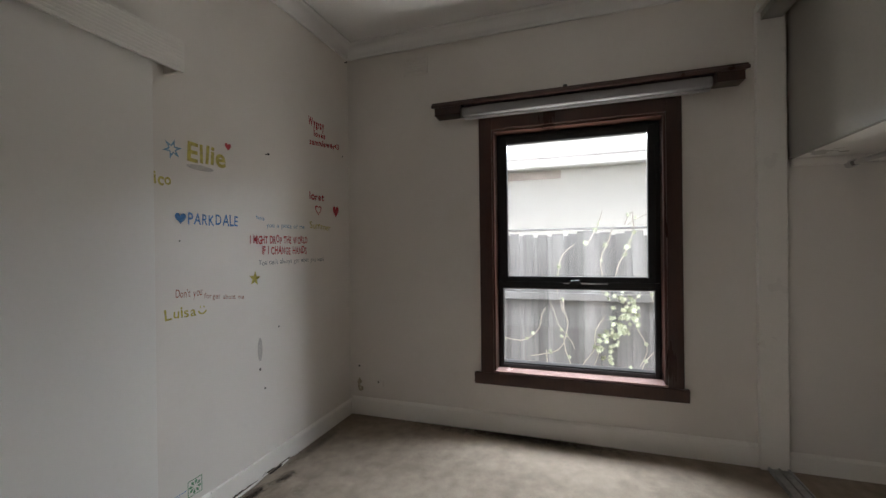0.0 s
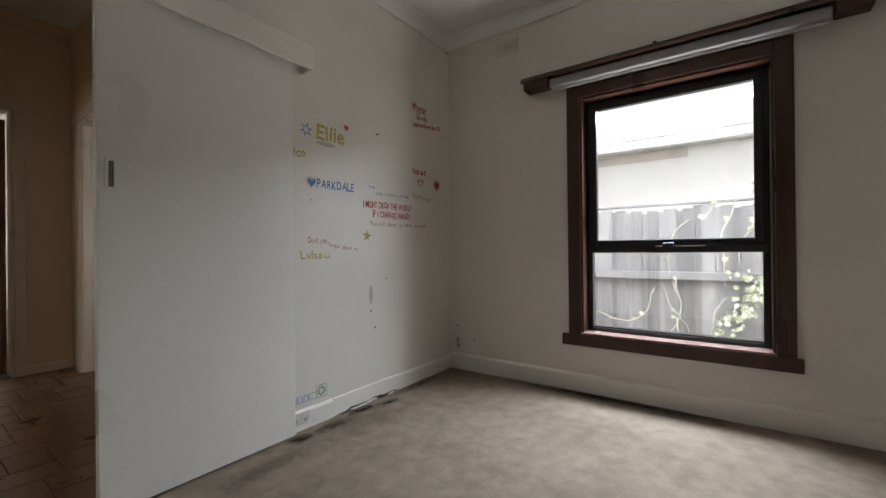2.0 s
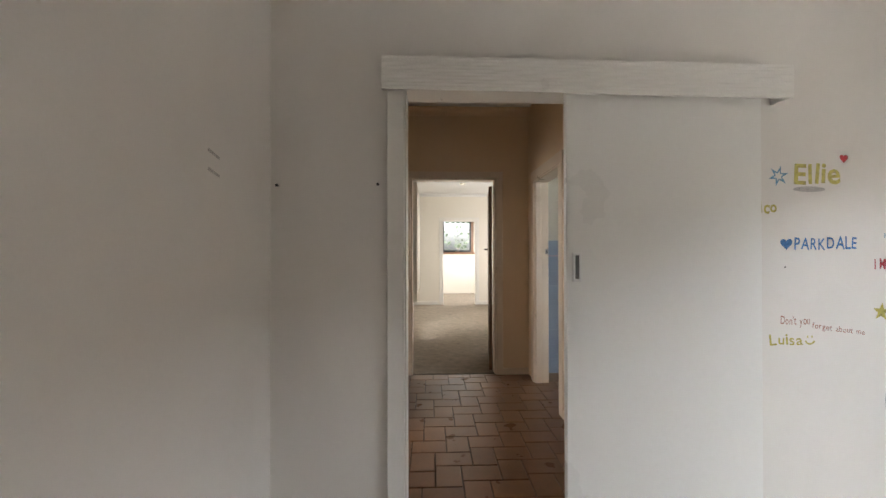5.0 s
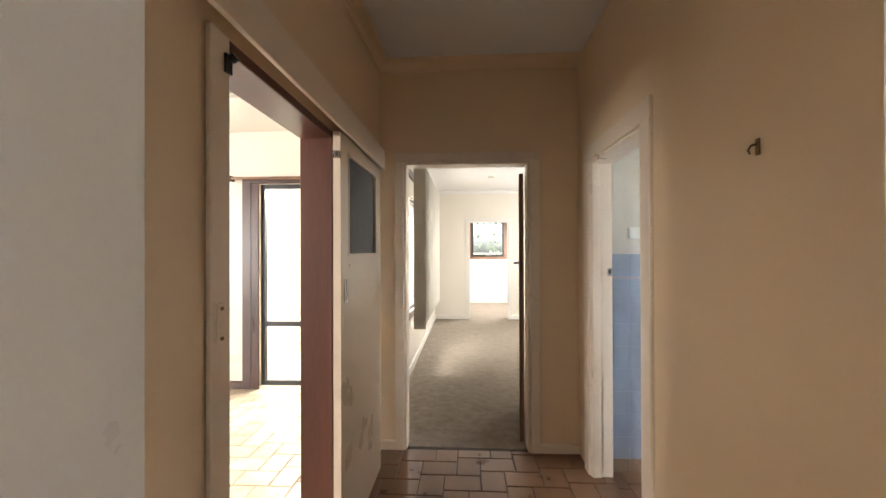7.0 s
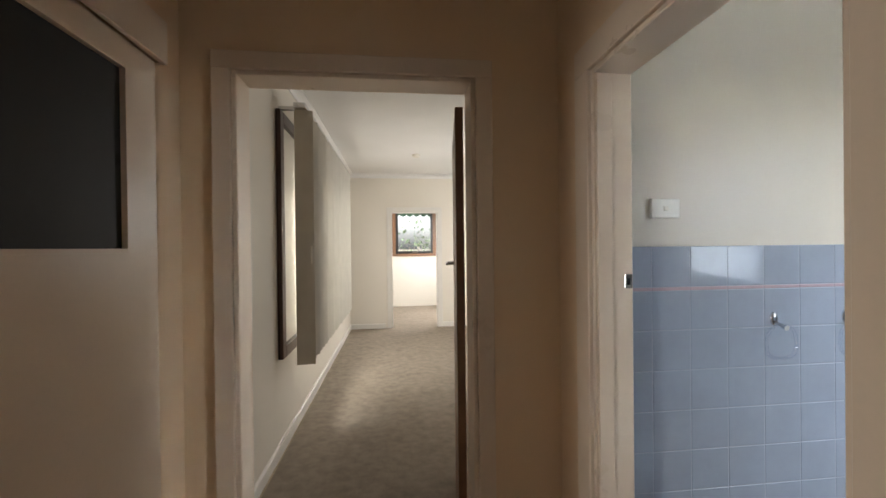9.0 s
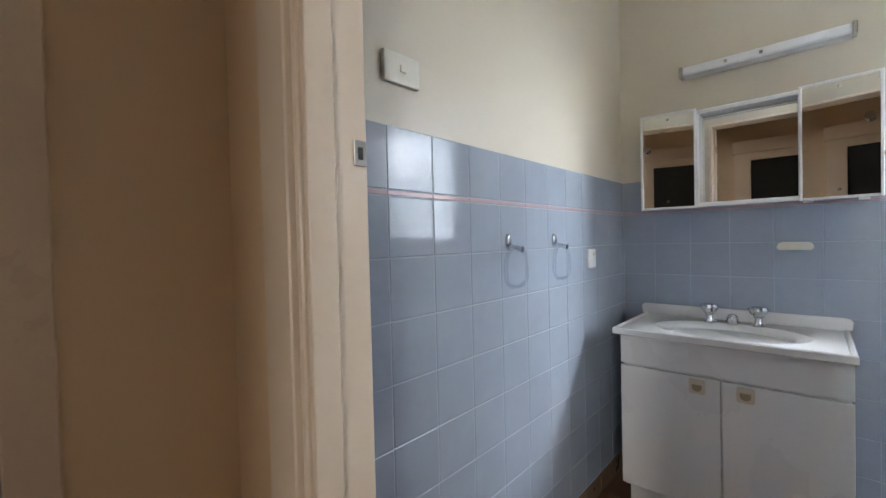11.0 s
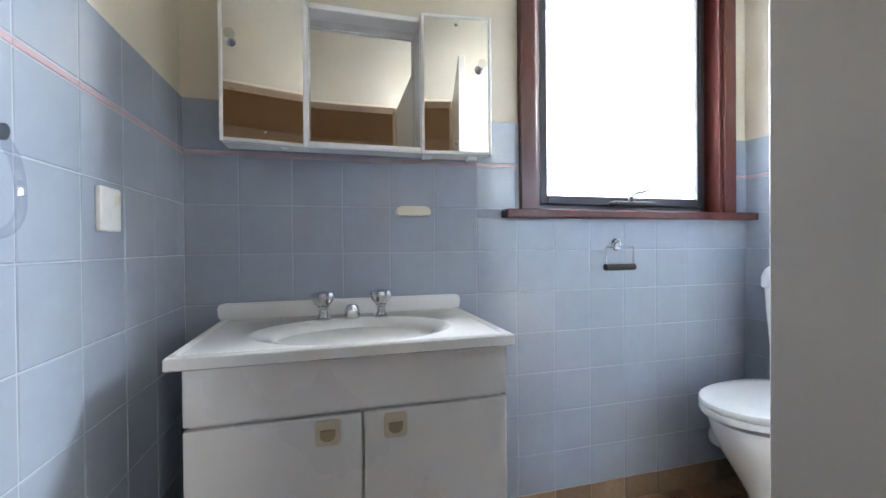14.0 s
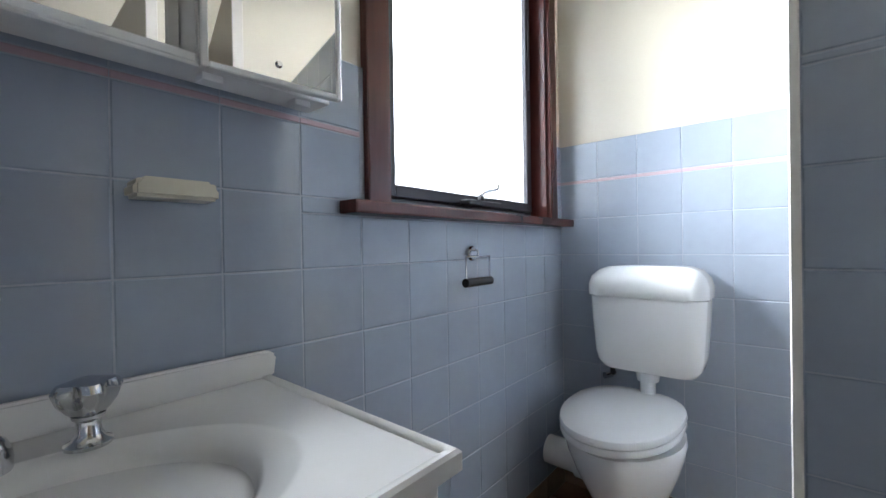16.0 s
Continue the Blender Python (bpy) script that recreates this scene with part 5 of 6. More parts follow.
# small fittings on the tiled walls
ACRYL = glass_mat("clear_acrylic", (0.93, 0.95, 0.97))
ACRYL.node_tree.nodes["Map Range"].inputs["To Min"].default_value = 0.08
shd = thing("soap_holder", 0.05, 1.805, 1.07, "cream moulded soap holder on the blue tiles", "soap holder")
bm = prism([(1.750, 1.074), (1.862, 1.074), (1.862, 1.094), (1.852, 1.104), (1.760, 1.104), (1.750, 1.094)], 0.012, 0.070, "x")
bmesh.ops.bevel(bm, geom=list(bm.edges), offset=0.005, segments=2, affect="EDGES")
part("holder_body", bm, mat("cream_plastic", (0.66, 0.62, 0.50), 0.3, var=0.04), shd)
for x_, lab in ((-1.002, "chrome towel ring with a clear bent loop"), (-0.690, "chrome towel ring with a clear bent loop")):
    tr = thing("towel_ring", x_, 2.44, 1.12, lab, "towel ring", "towel rings on the tiled wall")
    n = 24
    part("back_plate", loft([[(x_ + 0.015 * s_ * math.cos(2 * math.pi * k / n), y_, 1.136 + 0.026 * s_ * math.sin(2 * math.pi * k / n)) for k in range(n)] for y_, s_ in ((2.479, 1.0), (2.474, 0.95), (2.470, 0.6))]), CHROME, tr, smooth=True)
    part("arm", cyl((x_, 2.47, 1.122), (x_, 2.438, 1.116), 0.006), CHROME, tr)
    part("arm_knob", cyl((x_, 2.442, 1.113), (x_, 2.424, 1.110), 0.008, 0.010), CHROME, tr)
    loop = []
    for k in range(32):
        a = 2 * math.pi * k / 32
        c, sn = math.cos(a), math.sin(a)
        loop.append((x_ + 0.062 * math.copysign(abs(c) ** 0.75, c) * (1 - 0.12 * sn), 2.446, 1.054 + 0.062 * math.copysign(abs(sn) ** 0.75, sn)))
    part("ring", tube(loop, 0.006, seg=8, closed=True), ACRYL, tr, "clear acrylic ring", smooth=True)
gp = thing("power_point", -0.352, 2.475, 1.01, "white single power point on blue tiles", "power point")
part("plate", bx(-0.388, 2.468, 1.008, -0.316, 2.480, 1.092, 0.003), mat("white_plate_plastic", (0.74, 0.74, 0.73), 0.35), gp)
part("switch_rocker", bx(-0.343, 2.464, 1.062, -0.329, 2.469, 1.078, 0.001), PLASTIC, gp)
sw = thing("light_switch", -1.443, 2.48, 1.52, "cream wide light switch plate on the cream wall", "light switch")
part("plate", bx(-1.500, 2.476, 1.522, -1.386, 2.490, 1.594, 0.004, seg=2), mat("cream_switch_plastic", (0.74, 0.72, 0.64), 0.3), sw)
part("switch_rocker", bx(-1.452, 2.471, 1.550, -1.434, 2.477, 1.566, 0.001), PLASTIC, sw)
tp = thing("toilet_roll_holder", 0.06, 1.0, 0.88, "chrome wire toilet roll holder with a black roller, empty", "toilet roll holder")
part("rose", cyl((0.07, 1.0, 0.975), (0.064, 1.0, 0.975), 0.024, 0.020, 20), CHROME, tp)
part("bracket", tube([(0.066, 1.0, 0.985), (0.05, 1.0, 0.985), (0.045, 1.0, 0.965)], 0.004), CHROME, tp)
part("wire", tube([(0.045, 0.944, 0.888), (0.045, 0.944, 0.965), (0.045, 1.065, 0.965), (0.045, 1.065, 0.888)], 0.003, seg=8), CHROME, tp)
part("roller", cyl((0.045, 0.940, 0.889), (0.045, 1.069, 0.889), 0.013, seg=20), BLACKMETAL, tp, "ribbed black plastic roller")

# toilet
to = thing("toilet", -0.30, 0.6, -0.036, "white ceramic toilet with a closed seat and plastic cistern", "toilet")


def pan_ring(z, rx, y0, y1, n=40, cx=-0.256, egg=0.18):
    y0, y1 = y0 - 0.045, y1 - 0.04
    cy, ry = (y0 + y1) / 2, (y1 - y0) / 2
    out = []
    for i in range(n):
        a = 2 * math.pi * i / n
        s = math.sin(a)
        out.append((cx + rx * math.cos(a) * (1 - egg * max(s, 0) ** 2 * 0.6), cy + ry * s, z))
    return out


part("pan", loft([pan_ring(-0.036, 0.115, 0.47, 0.80), pan_ring(-0.01, 0.112, 0.47, 0.79), pan_ring(0.05, 0.095, 0.48, 0.76), pan_ring(0.12, 0.098, 0.47, 0.76), pan_ring(0.20, 0.125, 0.46, 0.81), pan_ring(0.28, 0.155, 0.45, 0.86), pan_ring(0.34, 0.172, 0.44, 0.89), pan_ring(0.375, 0.178, 0.43, 0.90), pan_ring(0.392, 0.175, 0.43, 0.90)]), PORCELAIN, to, smooth=True)


def seat_ring(z, k):
    """The outline of the seat: a square back and a rounded front."""
    out, n = [], 48
    for i in range(n):
        a = 2 * math.pi * i / n
        c, s = math.cos(a), math.sin(a)
        e = 0.62 if s < 0 else 0.95
        u, v = math.copysign(abs(c) ** e, c), math.copysign(abs(s) ** e, s)
        w = 0.179
        y = 0.605 + (0.285 * v if s > 0 else 0.215 * v)
        narrow = 1 - 0.16 * max(0.0, (0.56 - y) / 0.17) ** 1.3
        out.append((-0.249 + w * u * k * narrow, 0.605 + (y - 0.605) * k, z + 0.016))
    return out


part("seat", loft([seat_ring(0.392, 0.95), seat_ring(0.394, 0.98), seat_ring(0.405, 0.995), seat_ring(0.414, 0.985), seat_ring(0.416, 0.96)]), PORCELAIN, to, "white plastic toilet seat", smooth=True)
part("seat_lid", loft([seat_ring(0.417, 0.96), seat_ring(0.419, 0.99), seat_ring(0.428, 1.0), seat_ring(0.438, 0.985), seat_ring(0.442, 0.94), seat_ring(0.446, 0.7), seat_ring(0.447, 0.2)]), PORCELAIN, to, "white plastic toilet lid, closed", smooth=True)
for x_ in (-0.33, -0.19):
    part("seat_hinge", cyl((x_ - 0.015, 0.408, 0.425), (x_ + 0.015, 0.408, 0.425), 0.012), PORCELAIN, to)


def cist_ring(z, hx, y0, y1, r=0.055, n=10, cx=-0.281):
    hx *= 0.948
    out = []
    for qx, qy, a0 in ((1, 1, 0), (-1, 1, 90), (-1, -1, 180), (1, -1, 270)):
        cxx, cyy = cx + qx * (hx - r), ((y1 - r) if qy > 0 else (y0 + 0.012))
        rr = r if qy > 0 else 0.012
        if qy < 0:
            cxx = cx + qx * (hx - 0.012)
        for i in range(n):
            a = radians(a0 + 90 * i / (n - 1))
            out.append((cxx + rr * math.cos(a), cyy + rr * math.sin(a), z))
    return out


part("cistern", loft([cist_ring(0.535, 0.145, 0.35, 0.455), cist_ring(0.542, 0.162, 0.345, 0.475), cist_ring(0.565, 0.178, 0.342, 0.487), cist_ring(0.60, 0.186, 0.340, 0.493), cist_ring(0.70, 0.194, 0.338, 0.497), cist_ring(0.808, 0.200, 0.337, 0.50)]), PORCELAIN, to, "white plastic cistern", smooth=True)
part("cistern_lid", loft([cist_ring(0.806, 0.202, 0.336, 0.504), cist_ring(0.811, 0.207, 0.336, 0.508), cist_ring(0.850, 0.207, 0.336, 0.508), cist_ring(0.878, 0.198, 0.337, 0.500), cist_ring(0.902, 0.175, 0.34, 0.478), cist_ring(0.914, 0.14, 0.345, 0.45, 0.04), cist_ring(0.917, 0.08, 0.36, 0.42, 0.02)]), PORCELAIN, to, "white domed cistern lid", smooth=True)
part("flush_pipe", tube([(-0.281, 0.425, 0.54), (-0.281, 0.425, 0.36)], 0.026, seg=18), PORCELAIN, to, "white flush pipe", smooth=True)
part("flush_collar", cyl((-0.281, 0.425, 0.505), (-0.281, 0.425, 0.538), 0.036, 0.04), PORCELAIN, to)
part("waste_pipe", tube([(-0.28, 0.50, 0.17), (-0.14, 0.50, 0.175), (0.07, 0.50, 0.18)], 0.055, seg=20), PORCELAIN, to, "white waste pipe into the wall", smooth=True)
part("pipe_collar", cyl((-0.115, 0.50, 0.176), (-0.055, 0.50, 0.178), 0.066, seg=24), PORCELAIN, to)
part("inlet_valve", tube([(-0.15, 0.40, 0.545), (-0.15, 0.40, 0.50), (-0.135, 0.36, 0.485), (-0.135, 0.337, 0.485)], 0.009), SLATE, to, "dark inlet hose and valve")
part("valve_tap", cyl((-0.135, 0.37, 0.485), (-0.12, 0.40, 0.485), 0.012), CHROME, to)

# bathroom door, standing open into the room
bd = thing("bathroom_door", -1.30, 1.59, 0, "flush beige painted door standing open into the bathroom", "door")
ang = math.atan2(1.600 - 1.588, -0.933 + 1.660)
dm = Matrix.Translation((-1.662, 1.588, 0)) @ Matrix.Rotation(ang, 4, "Z")
BLEAF = mat("bathroom_door_paint", (0.62, 0.575, 0.52), 0.4, var=0.03, scale=2, fine=60, bump=0.1)
part("door_leaf", move(bx(0, -0.035, -0.02, 0.728, 0, 1.985, 0.002), dm), BLEAF, bd)
for s_ in (1, -1):
    f_ = 0.0 if s_ > 0 else -0.035
    part("handle_plate", move(bx(0.676, min(f_, f_ + s_ * 0.006), 1.232, 0.702, max(f_, f_ + s_ * 0.006), 1.342, 0.002), dm), CHROME, bd)
    bm = cyl((0.690, f_, 1.287), (0.690, f_ + s_ * 0.034, 1.287), 0.009)
    bm = tube([(0.698, f_ + s_ * 0.036, 1.288), (0.672, f_ + s_ * 0.041, 1.287), (0.635, f_ + s_ * 0.042, 1.282), (0.598, f_ + s_ * 0.041, 1.273), (0.562, f_ + s_ * 0.038, 1.263)], [0.009, 0.009, 0.008, 0.007, 0.005], bm=bm)
    part("lever_handle", move(bm, dm), CHROME, bd, "curved chrome lever handle", smooth=True)
part("latch", move(bx(0.728, -0.025, 1.255, 0.732, -0.010, 1.31, 0.001), dm), CHROME, bd)
for z_ in (0.25, 1.75):
    part("hinge", move(cyl((0.0, -0.004, z_), (0.0, -0.004, z_ + 0.09), 0.006), dm), CHROME, bd)

# shower nib wall and fittings behind it
part("wall_nib", bx(-1.66, 1.13, -0.1, -0.688, 1.209, 1.88), CREAM, kind="structure", label="low cream nib wall beside the shower, tiled blue", category="partition wall")
part("nib_bead", bx(-0.690, 1.128, -0.036, -0.676, 1.222, 1.884, 0.002), TRIM, kind="structure", label="white painted end board of the nib wall", category="trim")
sa = thing("shower_rose", -1.60, 0.75, 1.85, "chrome shower rose on a bent wall arm above blue tiles", "shower rose")
part("flange", cyl((-1.66, 0.75, 1.98), (-1.65, 0.75, 1.98), 0.028), CHROME, sa)
part("arm", tube([(-1.655, 0.75, 1.98), (-1.56, 0.75, 1.99), (-1.52, 0.75, 1.97), (-1.47, 0.75, 1.91)], 0.009), CHROME, sa, smooth=True)
part("rose", cyl((-1.475, 0.75, 1.915), (-1.455, 0.75, 1.885), 0.014, 0.035), CHROME, sa)

# ---- outside the bedroom window ----
pal_mesh = {}
fx = 1.75
fence = thing("paling_fence", fx, -1.8, -0.45, "weathered grey timber paling fence outside the bedroom window", "fence")
rng = random.Random(8)
y = -5.2
while y < 1.6:
    w = rng.uniform(0.095, 0.115)
    h = 1.34 + rng.uniform(-0.02, 0.02)
    bm = bx(fx, y, -0.45, fx + 0.014, y + w, h, 0.002)
    part("paling", bm, FENCEWOOD, fence)
    bm = bx(fx + 0.015, y + w - 0.03, -0.45, fx + 0.028, y + w + 0.06, h - rng.uniform(0.0, 0.03), 0.002)
    part("paling", bm, FENCEWOOD, fence)
    y += w + 0.045
for z_, t_ in ((0.725, 0.075), (0.0, 0.075)):
    part("rail", bx(fx - 0.055, -5.3, z_ - t_, fx - 0.003, 1.7, z_, 0.004), FENCEWOOD, fence)
part("capping", bx(fx - 0.02, -5.3, 1.365, fx + 0.05, 1.7, 1.385, 0.003), FENCEWOOD, fence)
for y_ in (-3.35, -0.7, 1.4):
    part("post", bx(fx - 0.11, y_, -0.45, fx - 0.058, y_ + 0.09, 0.70, 0.004), FENCEWOOD, fence)

nh = thing("neighbour_house", 6, -1, -0.45, "pale rendered neighbouring house with a tiled roof", "house")
part("wall", bx(4.6, -9, -0.45, 10, 6, 2.52), mat("white_render", (0.66, 0.65, 0.63), 0.8, var=0.06, scale=2, fine=40, bump=0.3), nh)
part("gutter", bx(4.05, -9.3, 2.46, 4.16, 6.3, 2.59, 0.02), mat("white_gutter", (0.70, 0.70, 0.70), 0.4), nh)
part("soffit", bx(4.1, -9.3, 2.525, 4.7, 6.3, 2.555), bpy.data.materials["white_gutter"], nh)
part("wall_panel", bx(4.58, -1.31, 2.36, 4.60, 0.175, 2.50, 0.003), mat("brown_grille", (0.46, 0.40, 0.37), 0.7, var=0.2), nh, "brown wall grille under the eaves")
ROOF = mat("grey_roof_tile", (0.42, 0.41, 0.40), 0.7, var=0.25, scale=3, fine=50, bump=0.3, random_value=0.08)
roof = part("roof", move(bx(0, -9.4, -0.03, 6.2, 6.4, 0.0), Matrix.Translation((4.08, 0, 2.59)) @ Matrix.Rotation(radians(-22), 4, "Y")), ROOF, nh)
for k in range(14):
    part("roof_course", move(bx(0.32 * k, -9.4, 0.0, 0.32 * k + 0.35, 6.4, 0.035, 0.006), Matrix.Translation((4.08, 0, 2.59)) @ Matrix.Rotation(radians(-22), 4, "Y") @ Matrix.Rotation(radians(3.5), 4, "Y")), ROOF, roof)

# vine hanging over the fence
vn = thing("garden_vine", fx - 0.12, -1.95, -0.45, "sparse climbing vine with pale stems and yellow-green leaves on the fence", "climbing plant")
STEM = mat("pale_vine_stem", (0.34, 0.31, 0.27), 0.8, var=0.2, scale=20)
LEAFM = mat("vine_leaf", (0.33, 0.36, 0.26), 0.5, var=0.3, scale=30, random_value=0.3)
rng = random.Random(12)
stems = []
for s_i in range(15):
    y = -1.95 + rng.uniform(-0.35, 0.25) if s_i < 8 else rng.uniform(-2.6, -0.9)
    z = 1.4 if s_i < 5 else rng.uniform(0.1, 0.9)
    down = rng.choice((-1, -1, 1))
    pts = [(fx - 0.07, y, z)]
    a = rng.uniform(-0.5, 0.5)
    for k in range(rng.randint(7, 16)):
        a += rng.uniform(-0.45, 0.45)
        y += math.sin(a) * 0.075
        z += down * math.cos(a) * 0.075
        if z > 1.5 or z < -0.2:
            down, a = -down, a + 0.9
        pts.append((fx - 0.07 - 0.03 * math.sin(k * 0.9 + s_i), y, z))
    part("stem", tube(pts, rng.uniform(0.003, 0.006), seg=6), STEM, vn)
    stems.append(pts)


def leaf_mesh():
    bm = bmesh.new()
    out = []
    for i in range(10):
        a = 2 * math.pi * i / 10
        r = 1.0 if i % 2 == 0 else 0.55
        out.append(bm.verts.new((math.cos(a) * r * 0.5, math.sin(a) * r * 0.5 + 0.4, 0.06 * math.cos(a * 2))))
    c = bm.verts.new((0, 0.35, -0.05))
    for i in range(10):
        bm.faces.new((out[i], out[(i + 1) % 10], c))
    me = bpy.data.meshes.new("leaf")
    bm.to_mesh(me)
    bm.free()
    me.materials.append(LEAFM)
    return me


lm = leaf_mesh()
for k in range(150):
    if k < 105:
        zz = rng.triangular(-0.02, 0.85, 0.45)
        yy = -1.93 + 0.10 * math.sin(zz * 9) + rng.gauss(0, 0.055)
    else:
        p = rng.choice(rng.choice(stems))
        zz, yy = p[2], p[1]
    lf = new("leaf", lm)
    lf.parent = vn
    s_ = rng.uniform(0.035, 0.075)
    lf.matrix_basis = Matrix.LocRotScale(Vector((fx - 0.10 - rng.uniform(0, 0.08), yy, zz)) - vn.location, Euler((rng.uniform(0.9, 2.2), rng.uniform(-0.6, 0.6), rng.uniform(0.9, 2.2))), (s_, s_, s_))

# garden beyond the other windows
hedge = thing("garden_shrub", -1.6, 15, -0.45, "leafy green shrub outside the end room's window", "shrub")
part("trunk", tube([(-1.6, 15, -0.45), (-1.55, 15.05, 0.6), (-1.7, 15, 1.5)], [0.09, 0.07, 0.04]), STEM, hedge)
bm = bmesh.new()
rng = random.Random(5)
for k in range(1300):
    a, b_, r = rng.uniform(0, 6.283), rng.gauss(0, 0.5), rng.uniform(0.55, 1.15)
    c = Vector((-1.6 + 2.8 * r * math.cos(a) * math.cos(b_), 15 + 0.9 * r * math.sin(a) * math.cos(b_), 1.15 + 1.2 * r * math.sin(b_)))
    if noise.noise(c * 1.3) < -0.15:
        continue
    e = Euler((rng.uniform(0, 3), rng.uniform(0, 3), rng.uniform(0, 3))).to_matrix()
    s_ = rng.uniform(0.05, 0.11)
    vs = [bm.verts.new(c + e @ Vector(p) * s_) for p in ((-1, 0, 0), (0, -0.5, 0.1), (1, 0, 0), (0, 0.5, 0.1))]
    bm.faces.new(vs)
part("crown", bm, mat("shrub_leaf", (0.16, 0.22, 0.12), 0.6, var=0.5, scale=2), hedge)
gf = thing("brick_wall_outside", -8.5, 10.5, -0.45, "pale rendered boundary wall outside the living room", "garden wall")
part("wall_face", bx(-16, 10.5, -0.45, -3.5, 10.7, 1.75), bpy.data.materials["white_render"], gf)
part("wall_coping", bx(-16, 10.45, 1.75, -3.5, 10.75, 1.82, 0.005), bpy.data.materials["white_render"], gf)

# ---- tiles, last ----
TILES = {}


def tile_mesh(w, h, t, bevel, material):
    key = (round(w, 3), round(h, 3), round(t, 4), round(bevel, 4), material.name)
    if key not in TILES:
        bm = bmesh.new()
        w2, h2 = w / 2, h / 2
        b = min(bevel, w2 * 0.6, h2 * 0.6)
        rings = [[(-w2, -h2, 0), (w2, -h2, 0), (w2, h2, 0), (-w2, h2, 0)], [(-w2, -h2, t - b * 0.6), (w2, -h2, t - b * 0.6), (w2, h2, t - b * 0.6), (-w2, h2, t - b * 0.6)], [(-w2 + b, -h2 + b, t), (w2 - b, -h2 + b, t), (w2 - b, h2 - b, t), (-w2 + b, h2 - b, t)]]
        bm = loft(rings)
        me = bpy.data.meshes.new("tile")
        bm.to_mesh(me)
        bm.free()
        me.materials.append(material)
        TILES[key] = me
    return TILES[key]


def lay(wall, origin, rot, rect, t, material, name="tile", gap=0.0015, bevel=0.0018, tilt=0.0, rng=random.Random(1)):
    u0, u1, v0, v1 = rect
    if u1 - u0 < 0.012 or v1 - v0 < 0.012 and name != "tile_strip":
        return
    ob = new(name, tile_mesh(u1 - u0 - 2 * gap, v1 - v0 - 2 * gap, t, bevel, material))
    ob.parent = wall
    m = Matrix.Translation(origin) @ rot @ Matrix.Translation(((u0 + u1) / 2, (v0 + v1) / 2, 0))
    if tilt:
        m = m @ Euler((rng.gauss(0, tilt), rng.gauss(0, tilt), 0)).to_matrix().to_4x4()
    ob.matrix_basis = Matrix.Translation(-PLACE[wall.name]) @ m


def minus(rect, hole):
    """A rectangle less another, as up to four rectangles."""
    u0, u1, v0, v1 = rect
    a0, a1, b0, b1 = hole
    if a1 <= u0 or a0 >= u1 or b1 <= v0 or b0 >= v1:
        return [rect]
    out = []
    if v0 < b0:
        out.append((u0, u1, v0, b0))
    if v1 > b1:
        out.append((u0, u1, b1, v1))
    m0, m1 = max(v0, b0), min(v1, b1)
    if u0 < a0:
        out.append((u0, a0, m0, m1))
    if u1 > a1:
        out.append((a1, u1, m0, m1))
    return out


ROWS = [0.062, 0.205, 0.355, 0.505, 0.655, 0.805, 0.955, 1.105, 1.252]
SKIRT = mat("brown_skirting_tile", (0.24, 0.16, 0.10), 0.3, var=0.25, scale=8, random_value=0.2)
obj = bpy.data.objects
FLIP = {"north": Matrix(((1, 0, 0, 0), (0, 0, -1, 0), (0, 1, 0, 0), (0, 0, 0, 1))),
        "south": Matrix(((-1, 0, 0, 0), (0, 0, 1, 0), (0, 1, 0, 0), (0, 0, 0, 1))),
        "east": Matrix(((0, 0, -1, 0), (-1, 0, 0, 0), (0, 1, 0, 0), (0, 0, 0, 1)))}


def tiled(wall, side, origin, cols, holes=(), top=1.418, tilt=0.0018, strip=PINK):
    """Blue tiles with a pink strip and a brown foot; cols are the joints along the wall."""
    rot = FLIP[side]
    bands = [(a, b, BLUETILE, "tile") for a, b in zip(ROWS, ROWS[1:])] + [(1.2525, 1.2655, strip, "tile_strip"), (1.266, top, BLUETILE, "tile"), (-0.036, 0.0605, SKIRT, "skirting_tile")]
    for v0, v1, material, nm in bands:
        for u0, u1 in zip(cols, cols[1:]):
            rects = [(u0, u1, v0, v1)]
            for h in holes:
                rects = [q for r in rects for q in minus(r, h)]
            for r in rects:
                lay(wall, origin, rot, r, 0.010 + (0.002 if nm == "skirting_tile" else 0), material, nm, gap=0.0006 if nm == "tile_strip" else 0.0013, tilt=tilt if nm == "tile" else 0)


for nm_, bm_ in (("grout_bath_north", bx(-1.66, 2.4802, -0.036, 0.09, 2.49, 1.417)), ("grout_bath_east", pierced("x", 0.0802, 0.09, 0.3348, 2.4802, -0.036, 1.417, [(0.41, 1.40, 1.08, 2)])), ("grout_bath_south", bx(-1.66, 0.325, -0.036, 0.0802, 0.3348, 1.417)), ("grout_nib", bx(-1.66, 1.209, -0.036, -0.690, 1.2173, 1.88))):
    part(nm_, bm_, BLUEGROUT, kind="structure", label="pale grout bed behind blue wall tiles", category="grout")
north, east, south, nib = obj["wall_bath_north"], obj["wall_bath_window"], obj["wall_bath_south"], obj["wall_nib"]
cols = [-1.66] + [-1.498 + 0.1525 * k - 0.0 for k in range(0, 11)] + [0.078]
tiled(north, "north", (0, 2.489, 0), [c for c in cols if c < 0.04] + [0.078])
cols = [0.335 - 0.0] + [2.332 - 0.1525 * k for k in range(12, -1, -1)] + [2.479]
cols = [-c for c in reversed(cols)]
tiled(east, "east", (0.089, 0, 0), cols, [(-1.408, -0.404, 1.070, 3.0), (-1.478, -0.33, 1.070, 1.105)])
cols = [0.079, -0.079, -0.2300, -0.3800, -0.530, -0.680, -0.83]
tiled(south, "south", (0, 0.326, 0), [-c for c in cols])
west = obj["wall_bath_west"]
